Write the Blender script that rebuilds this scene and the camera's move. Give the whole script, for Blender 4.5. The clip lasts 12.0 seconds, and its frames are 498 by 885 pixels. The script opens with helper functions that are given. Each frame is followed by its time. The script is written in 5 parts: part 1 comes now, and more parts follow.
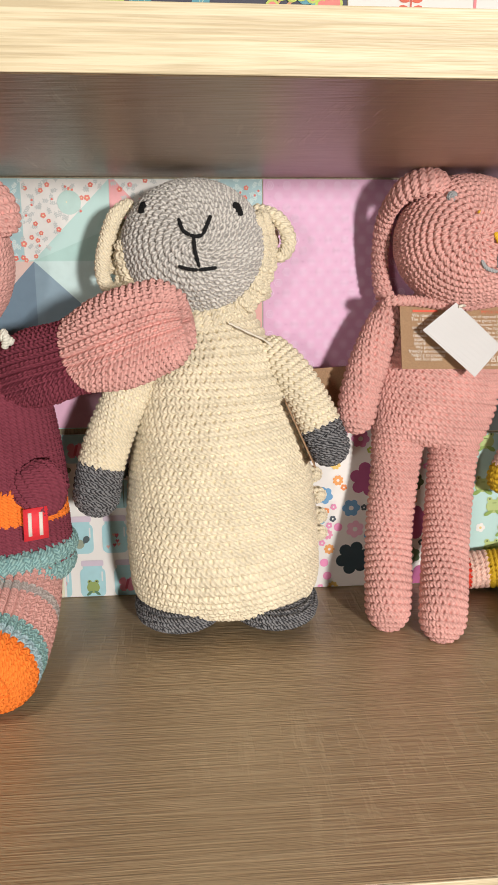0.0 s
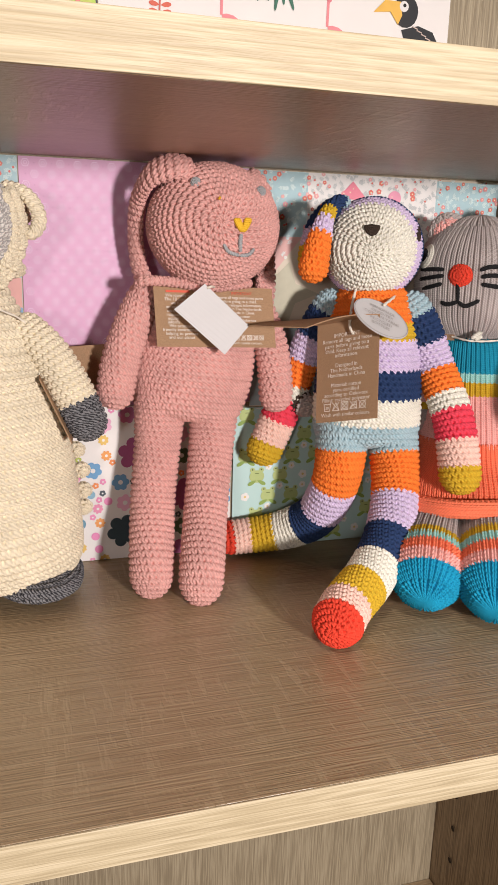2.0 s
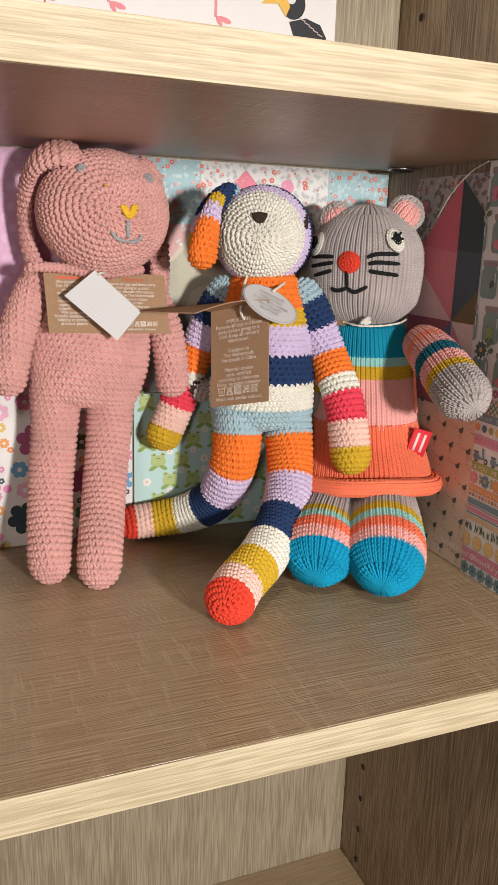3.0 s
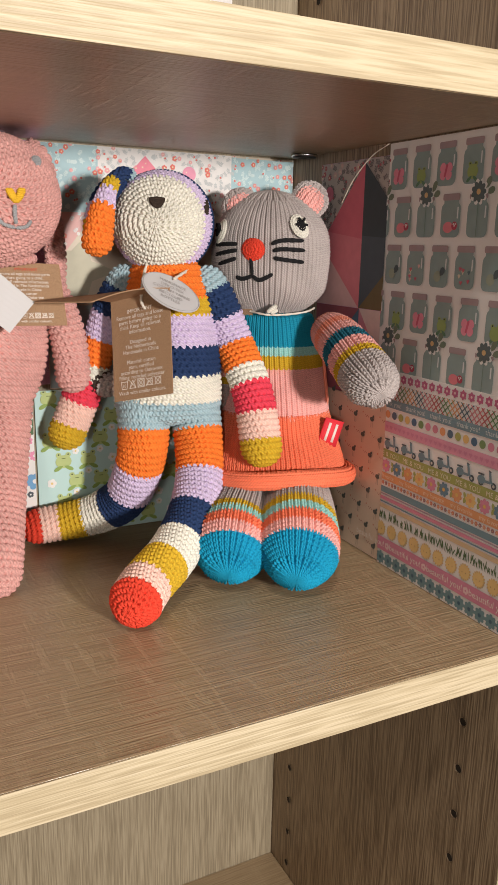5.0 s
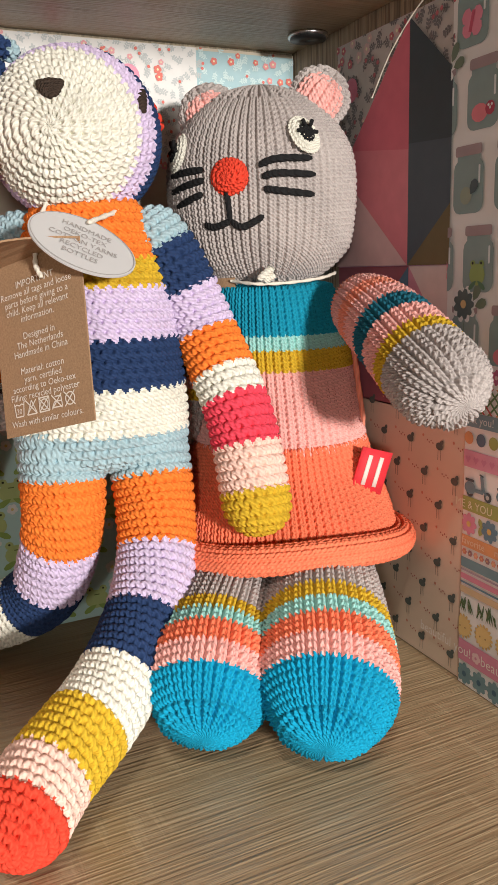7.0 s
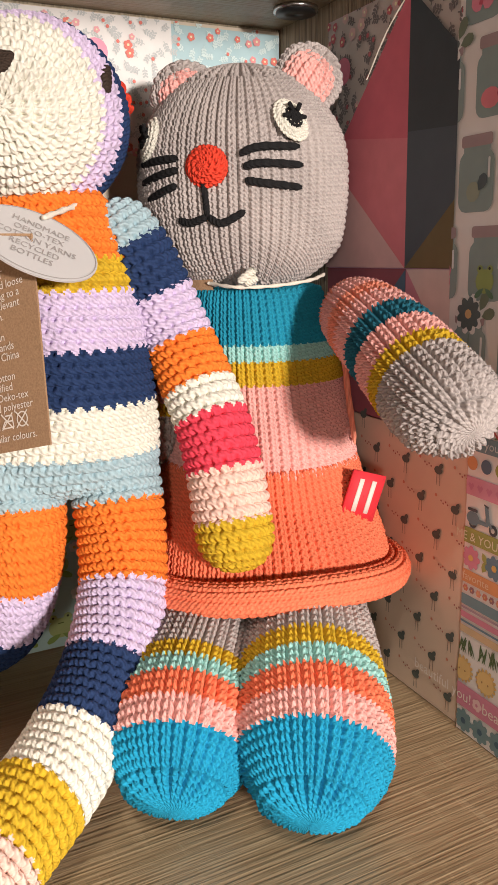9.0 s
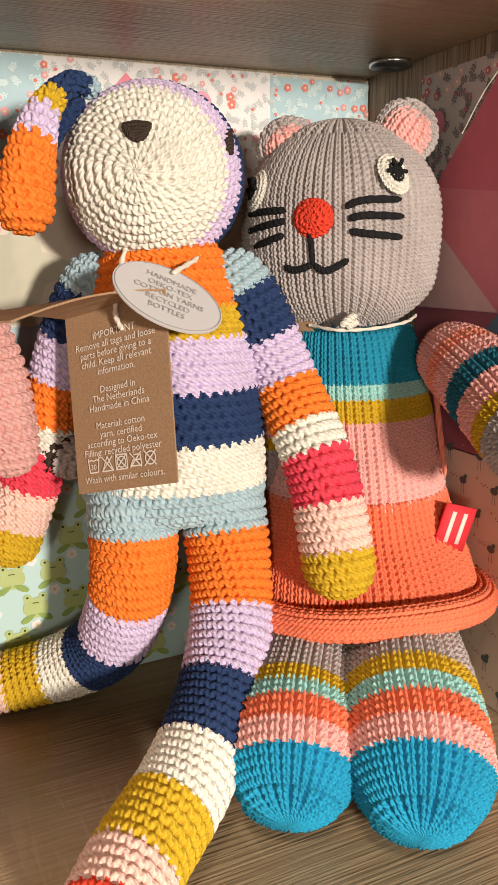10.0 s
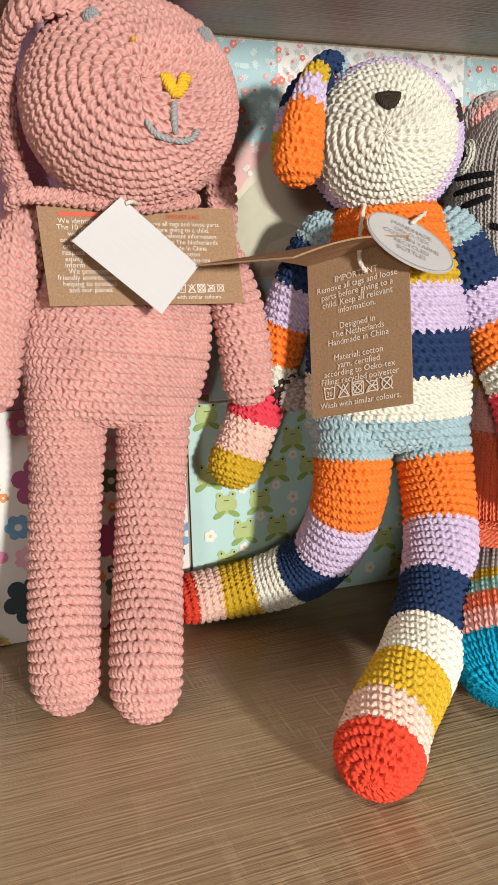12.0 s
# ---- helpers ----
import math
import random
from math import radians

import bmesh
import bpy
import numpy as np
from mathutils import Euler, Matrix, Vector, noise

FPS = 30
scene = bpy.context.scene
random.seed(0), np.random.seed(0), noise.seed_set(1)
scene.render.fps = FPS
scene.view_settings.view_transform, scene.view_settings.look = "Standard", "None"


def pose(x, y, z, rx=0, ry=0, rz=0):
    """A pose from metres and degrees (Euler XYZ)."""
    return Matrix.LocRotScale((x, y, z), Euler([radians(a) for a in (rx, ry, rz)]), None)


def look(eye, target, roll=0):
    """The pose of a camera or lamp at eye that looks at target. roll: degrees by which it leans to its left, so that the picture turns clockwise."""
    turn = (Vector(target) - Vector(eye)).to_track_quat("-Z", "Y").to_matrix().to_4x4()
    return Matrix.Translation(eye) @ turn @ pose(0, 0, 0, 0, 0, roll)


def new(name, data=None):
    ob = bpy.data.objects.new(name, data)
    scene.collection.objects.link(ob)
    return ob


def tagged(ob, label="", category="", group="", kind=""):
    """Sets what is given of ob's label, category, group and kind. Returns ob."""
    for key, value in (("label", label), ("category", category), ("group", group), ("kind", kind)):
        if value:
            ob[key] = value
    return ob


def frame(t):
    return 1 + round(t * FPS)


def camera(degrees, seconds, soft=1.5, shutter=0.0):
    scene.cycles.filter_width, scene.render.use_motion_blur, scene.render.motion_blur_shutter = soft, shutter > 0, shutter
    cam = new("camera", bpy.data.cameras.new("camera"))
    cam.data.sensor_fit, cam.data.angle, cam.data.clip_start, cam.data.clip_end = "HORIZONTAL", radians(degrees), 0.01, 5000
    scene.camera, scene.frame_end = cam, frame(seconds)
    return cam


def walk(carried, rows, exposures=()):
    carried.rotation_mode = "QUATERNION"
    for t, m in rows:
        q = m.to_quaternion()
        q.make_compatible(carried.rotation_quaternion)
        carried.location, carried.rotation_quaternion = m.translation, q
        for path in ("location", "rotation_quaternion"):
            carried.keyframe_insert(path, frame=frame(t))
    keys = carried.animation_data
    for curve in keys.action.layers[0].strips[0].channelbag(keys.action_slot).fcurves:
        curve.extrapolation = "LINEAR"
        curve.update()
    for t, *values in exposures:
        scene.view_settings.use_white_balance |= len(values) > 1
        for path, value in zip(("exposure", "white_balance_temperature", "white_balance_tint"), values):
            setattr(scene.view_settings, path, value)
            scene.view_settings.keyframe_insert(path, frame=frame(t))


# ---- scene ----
K = 2.0 / 3.0  # plan units to metres: the boards are 18 mm, the shelf-pin holes 32 mm apart
cam = camera(35.3, 12.0, soft=1.5)
EXPOSURES = [  # seconds, stops, kelvin, tint: the clip's own automatic exposure and white balance
    (0, 0.03, 6450, 9), (1.0, -0.06, 6500, 14), (2.0, -0.08, 6500, 16), (2.5, -0.12, 6450, 14), (3.5, -0.10, 6350, 11), (5.5, -0.10, 6600, 13), (6.4, 0.15, 6500, 10),
    (7.5, 0.17, 6450, 9), (9.5, 0.20, 7000, 16), (10.5, 0.08, 7200, 10), (11.2, 0.10, 7150, 8), (12.0, 0.12, 6400, 7),
]
PATH = [
    (0, (-0.079, -0.259, 0.325), (0.086, 1.683, -0.123), -0.3),
    (0.5, (-0.06, -0.27, 0.333), (0.211, 1.66, -0.117), 0.1),
    (1, (-0.047, -0.279, 0.338), (0.336, 1.633, -0.104), 0.7),
    (1.5, (-0.038, -0.286, 0.329), (0.444, 1.6, -0.133), 1.1),
    (2, (-0.018, -0.297, 0.326), (0.559, 1.555, -0.164), 1.6),
    (2.5, (-0.004, -0.306, 0.323), (0.649, 1.515, -0.184), 1.8),
    (3, (0.014, -0.325, 0.324), (0.742, 1.467, -0.183), 1.8),
    (3.5, (0.029, -0.335, 0.321), (0.813, 1.433, -0.189), 1.8),
    (5.5, (0.064, -0.287, 0.29), (0.961, 1.438, -0.181), 0.9),
    (6, (0.124, -0.223, 0.256), (1.001, 1.519, -0.184), -0.1),
    (6.5, (0.167, -0.128, 0.263), (1.009, 1.633, -0.174), -1.2),
    (7, (0.204, -0.06, 0.252), (1.027, 1.708, -0.191), -1.9),
    (7.5, (0.223, -0.04, 0.256), (1.056, 1.72, -0.202), -2.0),
    (9.5, (0.229, -0.012, 0.262), (1.088, 1.73, -0.216), -1.2),
    (10, (0.181, -0.016, 0.285), (0.98, 1.756, -0.187), -1.2),
    (10.5, (0.136, -0.029, 0.286), (0.875, 1.771, -0.176), -1.2),
    (11, (0.106, -0.044, 0.277), (0.805, 1.774, -0.178), -1.2),
    (11.5, (0.1, -0.054, 0.269), (0.781, 1.77, -0.187), -1.1),
    (12, (0.066, -0.046, 0.257), (0.718, 1.79, -0.196), -1.2),
]
walk(cam, [(t, look(Vector(eye) * K, Vector(target) * K, roll)) for t, eye, target, roll in PATH], EXPOSURES)

# ---- light ----
world = bpy.data.worlds.new("world")
scene.world = world
world.use_nodes = True
world.node_tree.nodes["Background"].inputs[0].default_value = (1.0, 0.86, 0.70, 1)
world.node_tree.nodes["Background"].inputs[1].default_value = 0.02


def area(name, eye, target, size, watts, colour):
    lamp = bpy.data.lights.new(name, "AREA")
    lamp.shape, lamp.size, lamp.energy, lamp.color = "DISK", size, watts, colour
    ob = new(name, lamp)
    ob.matrix_world = look(eye, target)
    return ob


KEY = Vector((0.47, -1.39, 0.41)) * K
SIDE_FILL = Vector((-0.60, -1.28, 0.40)) * K
area("spot_and_fill_lamp", KEY, (0.1, 0.3, 0.12), 0.10, 16.0, (1.0, 0.94, 0.88))
# Added fill from the left for the right side wall; no known lamp there
area("spot_and_fill_lamp", SIDE_FILL, (0.2, 0.3, 0.12), 0.12, 2.5, (1.0, 0.92, 0.83))
area("ceiling_lamp", (-0.40, -0.95, 1.75), (0.1, 0.1, -0.2), 0.22, 11.5, (1.0, 0.92, 0.82))

# ---- materials ----


def nodes_of(name):
    m = bpy.data.materials.new(name)
    m.use_nodes = True
    t = m.node_tree
    return m, t, t.nodes["Principled BSDF"]


def node(t, kind, **values):
    n = t.nodes.new(kind)
    for key, v in values.items():
        n.inputs[key].default_value = v
    return n


def ramp(t, source, stops):
    r = t.nodes.new("ShaderNodeValToRGB")
    r.color_ramp.elements[0].position, r.color_ramp.elements[0].color = stops[0][0], (*stops[0][1], 1)
    r.color_ramp.elements[1].position, r.color_ramp.elements[1].color = stops[-1][0], (*stops[-1][1], 1)
    for p, c in stops[1:-1]:
        e = r.color_ramp.elements.new(p)
        e.color = (*c, 1)
    t.links.new(source, r.inputs[0])
    return r.outputs[0]


def mul(c, f):
    return tuple(min(1.0, x * f) for x in c)


YARNS = {}


def yarn(name, colour, second=None, sheen=0.25, marl=False):
    """Cotton yarn: ply lines that run with the stitches, uneven dye, fine fuzz."""
    if name in YARNS:
        return YARNS[name]
    m, t, b = nodes_of("yarn_" + name)
    uv = t.nodes.new("ShaderNodeUVMap")
    uv.uv_map = "stitch"
    co = t.nodes.new("ShaderNodeTexCoord")
    wave = node(t, "ShaderNodeTexWave", Scale=1.1, Distortion=2.2, Detail=2.0)
    wave.inputs["Detail Scale"].default_value = 2.5
    wave.bands_direction = "DIAGONAL"
    t.links.new(uv.outputs[0], wave.inputs["Vector"])
    big = node(t, "ShaderNodeTexNoise", Scale=620.0 if marl else 60.0, Detail=3.0)
    t.links.new(co.outputs["Object"], big.inputs["Vector"])
    fine = node(t, "ShaderNodeTexNoise", Scale=2600.0, Detail=2.0)
    t.links.new(co.outputs["Object"], fine.inputs["Vector"])
    add = node(t, "ShaderNodeMath")
    add.operation = "MULTIPLY_ADD"
    t.links.new(wave.outputs["Fac"], add.inputs[0])
    add.inputs[1].default_value = 0.45
    t.links.new(big.outputs["Fac"], add.inputs[2])
    low = mul(colour, 0.80) if second is None else second
    col = ramp(t, add.outputs[0], [(0.62, low), (0.78, colour), (1.0, mul(colour, 1.15))] if marl else [(0.35, low), (0.75, colour), (1.0, mul(colour, 1.10))])
    t.links.new(col, b.inputs["Base Color"])
    h = node(t, "ShaderNodeMath")
    h.operation = "MULTIPLY_ADD"
    t.links.new(fine.outputs["Fac"], h.inputs[0])
    h.inputs[1].default_value = 0.7
    t.links.new(wave.outputs["Fac"], h.inputs[2])
    bump = node(t, "ShaderNodeBump", Strength=0.6, Distance=0.0005)
    t.links.new(h.outputs[0], bump.inputs["Height"])
    t.links.new(bump.outputs[0], b.inputs["Normal"])
    b.inputs["Roughness"].default_value = 0.85
    b.inputs["Specular IOR Level"].default_value = 0.25
    b.inputs["Sheen Weight"].default_value = sheen
    b.inputs["Sheen Roughness"].default_value = 0.6
    b.inputs["Sheen Tint"].default_value = (*mul(colour, 1.2), 1)
    YARNS[name] = m
    return m


def wood(name, dark, mid, light, grain, rough, gloss=0.5, saw=0.0):
    """Printed oak decor: long fibres along the axis `grain` (0, 1 or 2), pores, faint saw marks across."""
    m, t, b = nodes_of(name)
    co = t.nodes.new("ShaderNodeTexCoord")

    def streaks(along, across, scale, detail, dist=0.0):
        mp = t.nodes.new("ShaderNodeMapping")
        sc = [across] * 3
        sc[grain] = along
        mp.inputs["Scale"].default_value = sc
        t.links.new(co.outputs["Object"], mp.inputs["Vector"])
        n = node(t, "ShaderNodeTexNoise", Scale=scale, Detail=detail, Distortion=dist)
        t.links.new(mp.outputs[0], n.inputs["Vector"])
        return n.outputs["Fac"]

    wide = streaks(2.5, 26.0, 2.2, 4.0, 0.4)
    fibre = streaks(15.0, 400.0, 2.0, 4.0, 0.1)
    pore = streaks(26.0, 980.0, 1.0, 2.0, 0.15)
    mix = node(t, "ShaderNodeMath")
    mix.operation = "MULTIPLY_ADD"
    t.links.new(fibre, mix.inputs[0])
    mix.inputs[1].default_value = 1.5
    calm = node(t, "ShaderNodeMath")
    calm.operation = "MULTIPLY"
    t.links.new(wide, calm.inputs[0])
    calm.inputs[1].default_value = 0.65
    t.links.new(calm.outputs[0], mix.inputs[2])
    m2 = node(t, "ShaderNodeMath")
    m2.operation = "MULTIPLY_ADD"
    t.links.new(pore, m2.inputs[0])
    m2.inputs[1].default_value = 2.7
    t.links.new(mix.outputs[0], m2.inputs[2])
    out = m2.outputs[0]
    if saw:
        mp = t.nodes.new("ShaderNodeMapping")
        sc = [30.0] * 3
        sc[grain] = 210.0
        mp.inputs["Scale"].default_value = sc
        t.links.new(co.outputs["Object"], mp.inputs["Vector"])
        n = node(t, "ShaderNodeTexNoise", Scale=1.0, Detail=2.0)
        t.links.new(mp.outputs[0], n.inputs["Vector"])
        patch = node(t, "ShaderNodeTexNoise", Scale=9.0, Detail=1.0)
        t.links.new(co.outputs["Object"], patch.inputs["Vector"])
        gate = ramp(t, patch.outputs["Fac"], [(0.48, (0, 0, 0)), (0.66, (1, 1, 1))])
        pr = node(t, "ShaderNodeMath")
        pr.operation = "MULTIPLY"
        line = ramp(t, n.outputs["Fac"], [(0.56, (0, 0, 0)), (0.66, (1, 1, 1))])
        t.links.new(line, pr.inputs[0])
        t.links.new(gate, pr.inputs[1])
        m3 = node(t, "ShaderNodeMath")
        m3.operation = "MULTIPLY_ADD"
        t.links.new(pr.outputs[0], m3.inputs[0])
        m3.inputs[1].default_value = saw
        t.links.new(out, m3.inputs[2])
        out = m3.outputs[0]
    half = node(t, "ShaderNodeMath")
    half.operation = "MULTIPLY"
    t.links.new(out, half.inputs[0])
    half.inputs[1].default_value = 0.281
    col = ramp(t, half.outputs[0], [(0.58, dark), (0.68, mid), (0.80, light)])
    t.links.new(col, b.inputs["Base Color"])
    bump = node(t, "ShaderNodeBump", Strength=0.42, Distance=0.0004)
    t.links.new(out, bump.inputs["Height"])
    t.links.new(bump.outputs[0], b.inputs["Normal"])
    b.inputs["Roughness"].default_value = rough
    b.inputs["Specular IOR Level"].default_value = gloss
    return m


def plain(name, colour, rough=0.6, metal=0.0, vary=0.1, scale=90.0, bump=0.15, gloss=0.5):
    m, t, b = nodes_of(name)
    co = t.nodes.new("ShaderNodeTexCoord")
    n = node(t, "ShaderNodeTexNoise", Scale=scale, Detail=5.0)
    t.links.new(co.outputs["Object"], n.inputs["Vector"])
    t.links.new(ramp(t, n.outputs["Fac"], [(0.3, mul(colour, 1 - vary)), (0.7, mul(colour, 1 + vary * 0.5))]), b.inputs["Base Color"])
    bp = node(t, "ShaderNodeBump", Strength=bump, Distance=0.0002)
    t.links.new(n.outputs["Fac"], bp.inputs["Height"])
    t.links.new(bp.outputs[0], b.inputs["Normal"])
    b.inputs["Roughness"].default_value, b.inputs["Metallic"].default_value = rough, metal
    b.inputs["Specular IOR Level"].default_value = gloss
    return m


INKS = {}


def ink(colour):
    key = tuple(round(c, 3) for c in colour)
    if key not in INKS:
        INKS[key] = plain("ink", colour, 0.62, 0, 0.06, 140.0, 0.05, 0.35)
    return INKS[key]


OAK_SHELF = wood("oak_shelf", (0.290, 0.202, 0.113), (0.338, 0.243, 0.141), (0.382, 0.283, 0.170), 0, 0.34, 0.7, 0.8)
OAK_EDGE = wood("oak_edge", (0.42, 0.340, 0.210), (0.50, 0.415, 0.265), (0.58, 0.49, 0.330), 0, 0.5)
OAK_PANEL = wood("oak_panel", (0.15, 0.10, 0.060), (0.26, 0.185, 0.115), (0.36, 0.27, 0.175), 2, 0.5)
OAK_BACK = wood("oak_back", (0.25, 0.205, 0.135), (0.32, 0.268, 0.180), (0.40, 0.340, 0.235), 2, 0.55)
WALL = plain("wall_paint", (0.55, 0.50, 0.44), 0.8, 0, 0.06, 6.0)
CARPET = plain("carpet", (0.20, 0.175, 0.15), 0.95, 0, 0.2, 40.0)
KRAFT = plain("kraft_card", (0.36, 0.225, 0.13), 0.8, 0, 0.22, 1500.0, 0.25, 0.2)
WHITE_CARD = plain("white_card", (0.55, 0.545, 0.545), 0.55, 0, 0.02, 60.0, 0.03)
CORD = plain("cotton_cord", (0.75, 0.70, 0.60), 0.9, 0, 0.1, 900.0, 0.5)
STEEL = plain("steel", (0.55, 0.55, 0.55), 0.25, 1.0, 0.05)
BLACK = plain("black_plastic", (0.015, 0.015, 0.015), 0.4)
# near-black colour that stands for the shade down the pin holes
HOLE_SHADE = plain("hole_shade", (0.02, 0.014, 0.01), 0.9)

# ---- mesh helpers ----


def mesh_object(name, verts, faces, mats, index=None, smooth=False, parent=None, label=""):
    """One mesh object from vertices in plan units; its origin is put at the middle of its base."""
    v = np.asarray(verts, float) * K
    base = np.array([(v[:, 0].min() + v[:, 0].max()) / 2, (v[:, 1].min() + v[:, 1].max()) / 2, v[:, 2].min()])
    me = bpy.data.meshes.new(name)
    me.from_pydata((v - base).tolist(), [], [tuple(f) for f in faces])
    for m in mats:
        me.materials.append(m)
    if index is not None:
        me.polygons.foreach_set("material_index", np.asarray(index, np.int32))
    if smooth:
        me.polygons.foreach_set("use_smooth", np.ones(len(me.polygons), bool))
    me.update()
    ob = new(name, me)
    ob.location = base
    if parent is not None:
        ob.parent = parent
        ob.location = Vector(base) - Vector(origin_of(parent))
    if label:
        tagged(ob, label)
    return ob


def origin_of(ob):
    p = Vector(ob.location)
    while ob.parent is not None:
        ob = ob.parent
        p += ob.location
    return p


def empty(name, base, label, category, group="", kind=""):
    ob = new(name)
    ob.location = Vector(base) * K
    return tagged(ob, label, category, group, kind)


def bevel_box(lo, hi, r=0.0012):
    bm = bmesh.new()
    bmesh.ops.create_cube(bm, size=1)
    for v in bm.verts:
        v.co = Vector([lo[i] if v.co[i] < 0 else hi[i] for i in range(3)])
    bmesh.ops.bevel(bm, geom=bm.edges[:], offset=r, segments=2, affect="EDGES", profile=0.5)
    v = [tuple(p.co) for p in bm.verts]
    bm.verts.index_update()
    f = [tuple(p.index for p in q.verts) for q in bm.faces]
    bm.free()
    return v, f


def box_object(name, lo, hi, mat, r=0.0012, parent=None, label=""):
    v, f = bevel_box(lo, hi, r)
    return mesh_object(name, v, f, [mat], None, False, parent, label)


def catmull(pts, n):
    p = np.asarray(pts, float)
    if len(p) == 2:
        u = np.linspace(0, 1, n)[:, None]
        return p[0] * (1 - u) + p[1] * u
    q = np.vstack([2 * p[0] - p[1], p, 2 * p[-1] - p[-2]])
    out = []
    for x in np.linspace(0, len(p) - 1, n):
        i = min(int(x), len(p) - 2)
        t = x - i
        a, b, c, d = q[i:i + 4]
        out.append(0.5 * (2 * b + (c - a) * t + (2 * a - 5 * b + 4 * c - d) * t ** 2 + (3 * b - a - 3 * c + d) * t ** 3))
    return np.array(out)


def unit(v):
    return v / np.maximum(np.linalg.norm(v, axis=-1, keepdims=True), 1e-9)


class Doll:
    """Gathers the stitched surfaces of one toy into one mesh."""

    def __init__(self):
        self.v, self.f, self.m, self.uv, self.count, self.mats = [], [], [], [], 0, []

    def slot(self, mat):
        if mat not in self.mats:
            self.mats.append(mat)
        return self.mats.index(mat)

    def grid(self, P, S, R, mat_index, hole=None):
        """P: rows x M x 3, closed across M; mat_index: (rows - 1) x M; hole: the faces left open."""
        n, M, _ = P.shape
        idx = np.arange(n * M).reshape(n, M) + self.count
        a, b = idx[:-1], idx[1:]
        quads = np.stack([a, np.roll(a, -1, 1), np.roll(b, -1, 1), b], -1).reshape(-1, 4)
        self.v.append(P.reshape(-1, 3))
        there = np.ones(len(quads), bool) if hole is None else ~hole.reshape(-1)
        self.f.append(quads[there])
        self.m.append(mat_index.reshape(-1)[there])
        s1, r1 = S, R
        sn = np.concatenate([S[:, 1:], 2 * S[:, -1:] - S[:, -2:-1]], 1)
        uv = np.stack([np.stack([s1[:-1], r1[:-1]], -1), np.stack([sn[:-1], r1[:-1]], -1), np.stack([sn[1:], r1[1:]], -1), np.stack([s1[1:], r1[1:]], -1)], 2)
        self.uv.append(uv.reshape(-1, 4, 2)[there].reshape(-1, 2))
        self.count += n * M

    def tube(self, pts, stripes, ref=(0, -1, 0), row=0.0055, wide=0.0061, kind="crochet", caps=(None, None), amp=1.0, lumps=0.0, bands=None, dense=None, level=False):
        """A stuffed, stitched limb, body or head. pts: (x, y, z, half-width, half-depth) along its length.
        stripes: [(share of the length, material), ...]; bands: [(height, material), ...] from below, instead. caps: length over which each end is rounded off."""
        fine = catmull(pts, 500)
        C, A, B = fine[:, :3], np.maximum(fine[:, 3], 1e-4), np.maximum(fine[:, 4], 1e-4)
        d = np.concatenate([[0], np.cumsum(np.linalg.norm(np.diff(C, axis=0), axis=1))])
        for end, (cap, dist) in enumerate(zip(caps, (d, d[-1] - d))):
            c = cap if cap is not None else (A[0] + B[0] if end == 0 else A[-1] + B[-1]) / 2
            if c > 0:
                w = np.sqrt(np.clip(1 - (1 - np.clip(dist / c, 0, 1)) ** 2, 0.00001, 1))
                A, B = A * w, B * w
        rad = (A + B) / 2
        arc = np.concatenate([[0], np.cumsum(np.hypot(np.diff(d), np.diff(rad)))])
        rows = max(3, int(round(arc[-1] / row)))
        kx, ky = dense or ((8, 6) if kind == "crochet" else (10, 4))
        q = np.linspace(0, rows, rows * ky + 1)
        take = lambda x: np.interp(q / rows * arc[-1], arc, x)
        C = np.stack([take(C[:, i]) for i in range(3)], 1)
        A, B = take(A), take(B)
        T = unit(np.gradient(np.stack([np.interp(np.linspace(0, d[-1], len(q)), d, fine[:, i]) for i in range(3)], 1), axis=0))
        T = np.stack([np.interp(take(d), np.linspace(0, d[-1], len(q)), T[:, i]) for i in range(3)], 1)
        T = unit(T)
        if level:
            T = np.repeat(np.array([[0, 0, np.sign(C[-1, 2] - C[0, 2])]]), len(q), 0)
        side = unit(np.cross(T, np.asarray(ref, float)))
        deep = unit(np.cross(side, T))
        big = 2 * math.pi * np.sqrt((A ** 2 + B ** 2) / 2)
        n_max = max(6, int(round(big.max() / wide)))
        M = n_max * kx
        th = np.linspace(0, 2 * math.pi, M, endpoint=False) + 0.5 * math.pi
        P = C[:, None] + side[:, None] * (A[:, None] * np.cos(th))[..., None] - deep[:, None] * (B[:, None] * np.sin(th))[..., None]
        rr = np.clip(np.floor(q - 1e-6), 0, rows - 1).astype(int)
        fr = q - rr
        if kind == "crochet":
            mid = np.interp(np.arange(rows) + 0.5, q, big)
            per = np.maximum(5, np.round(mid / wide)).astype(int)
            for i in range(1, rows):  # a round keeps the count of the one before until it must change
                if abs(per[i] - per[i - 1]) < max(2, 0.07 * per[i - 1]):
                    per[i] = per[i - 1]
            shift = (np.arange(rows) * 0.27 + 0.08 * np.sin(np.arange(rows) * 5.3)) % 1
        else:
            mid = np.interp(np.arange(rows) + 0.5, q, big)
            per = np.where(mid < 0.62 * n_max * wide, max(4, int(round(n_max / 2))), n_max)
            shift = np.zeros(rows)
        S = (th - 0.5 * math.pi)[None] / (2 * math.pi) * per[rr][:, None] + shift[rr][:, None]
        R = np.repeat(q[:, None], M, 1)
        fs = S % 1
        v = (fr - 0.5)[:, None]
        h = np.zeros_like(S)
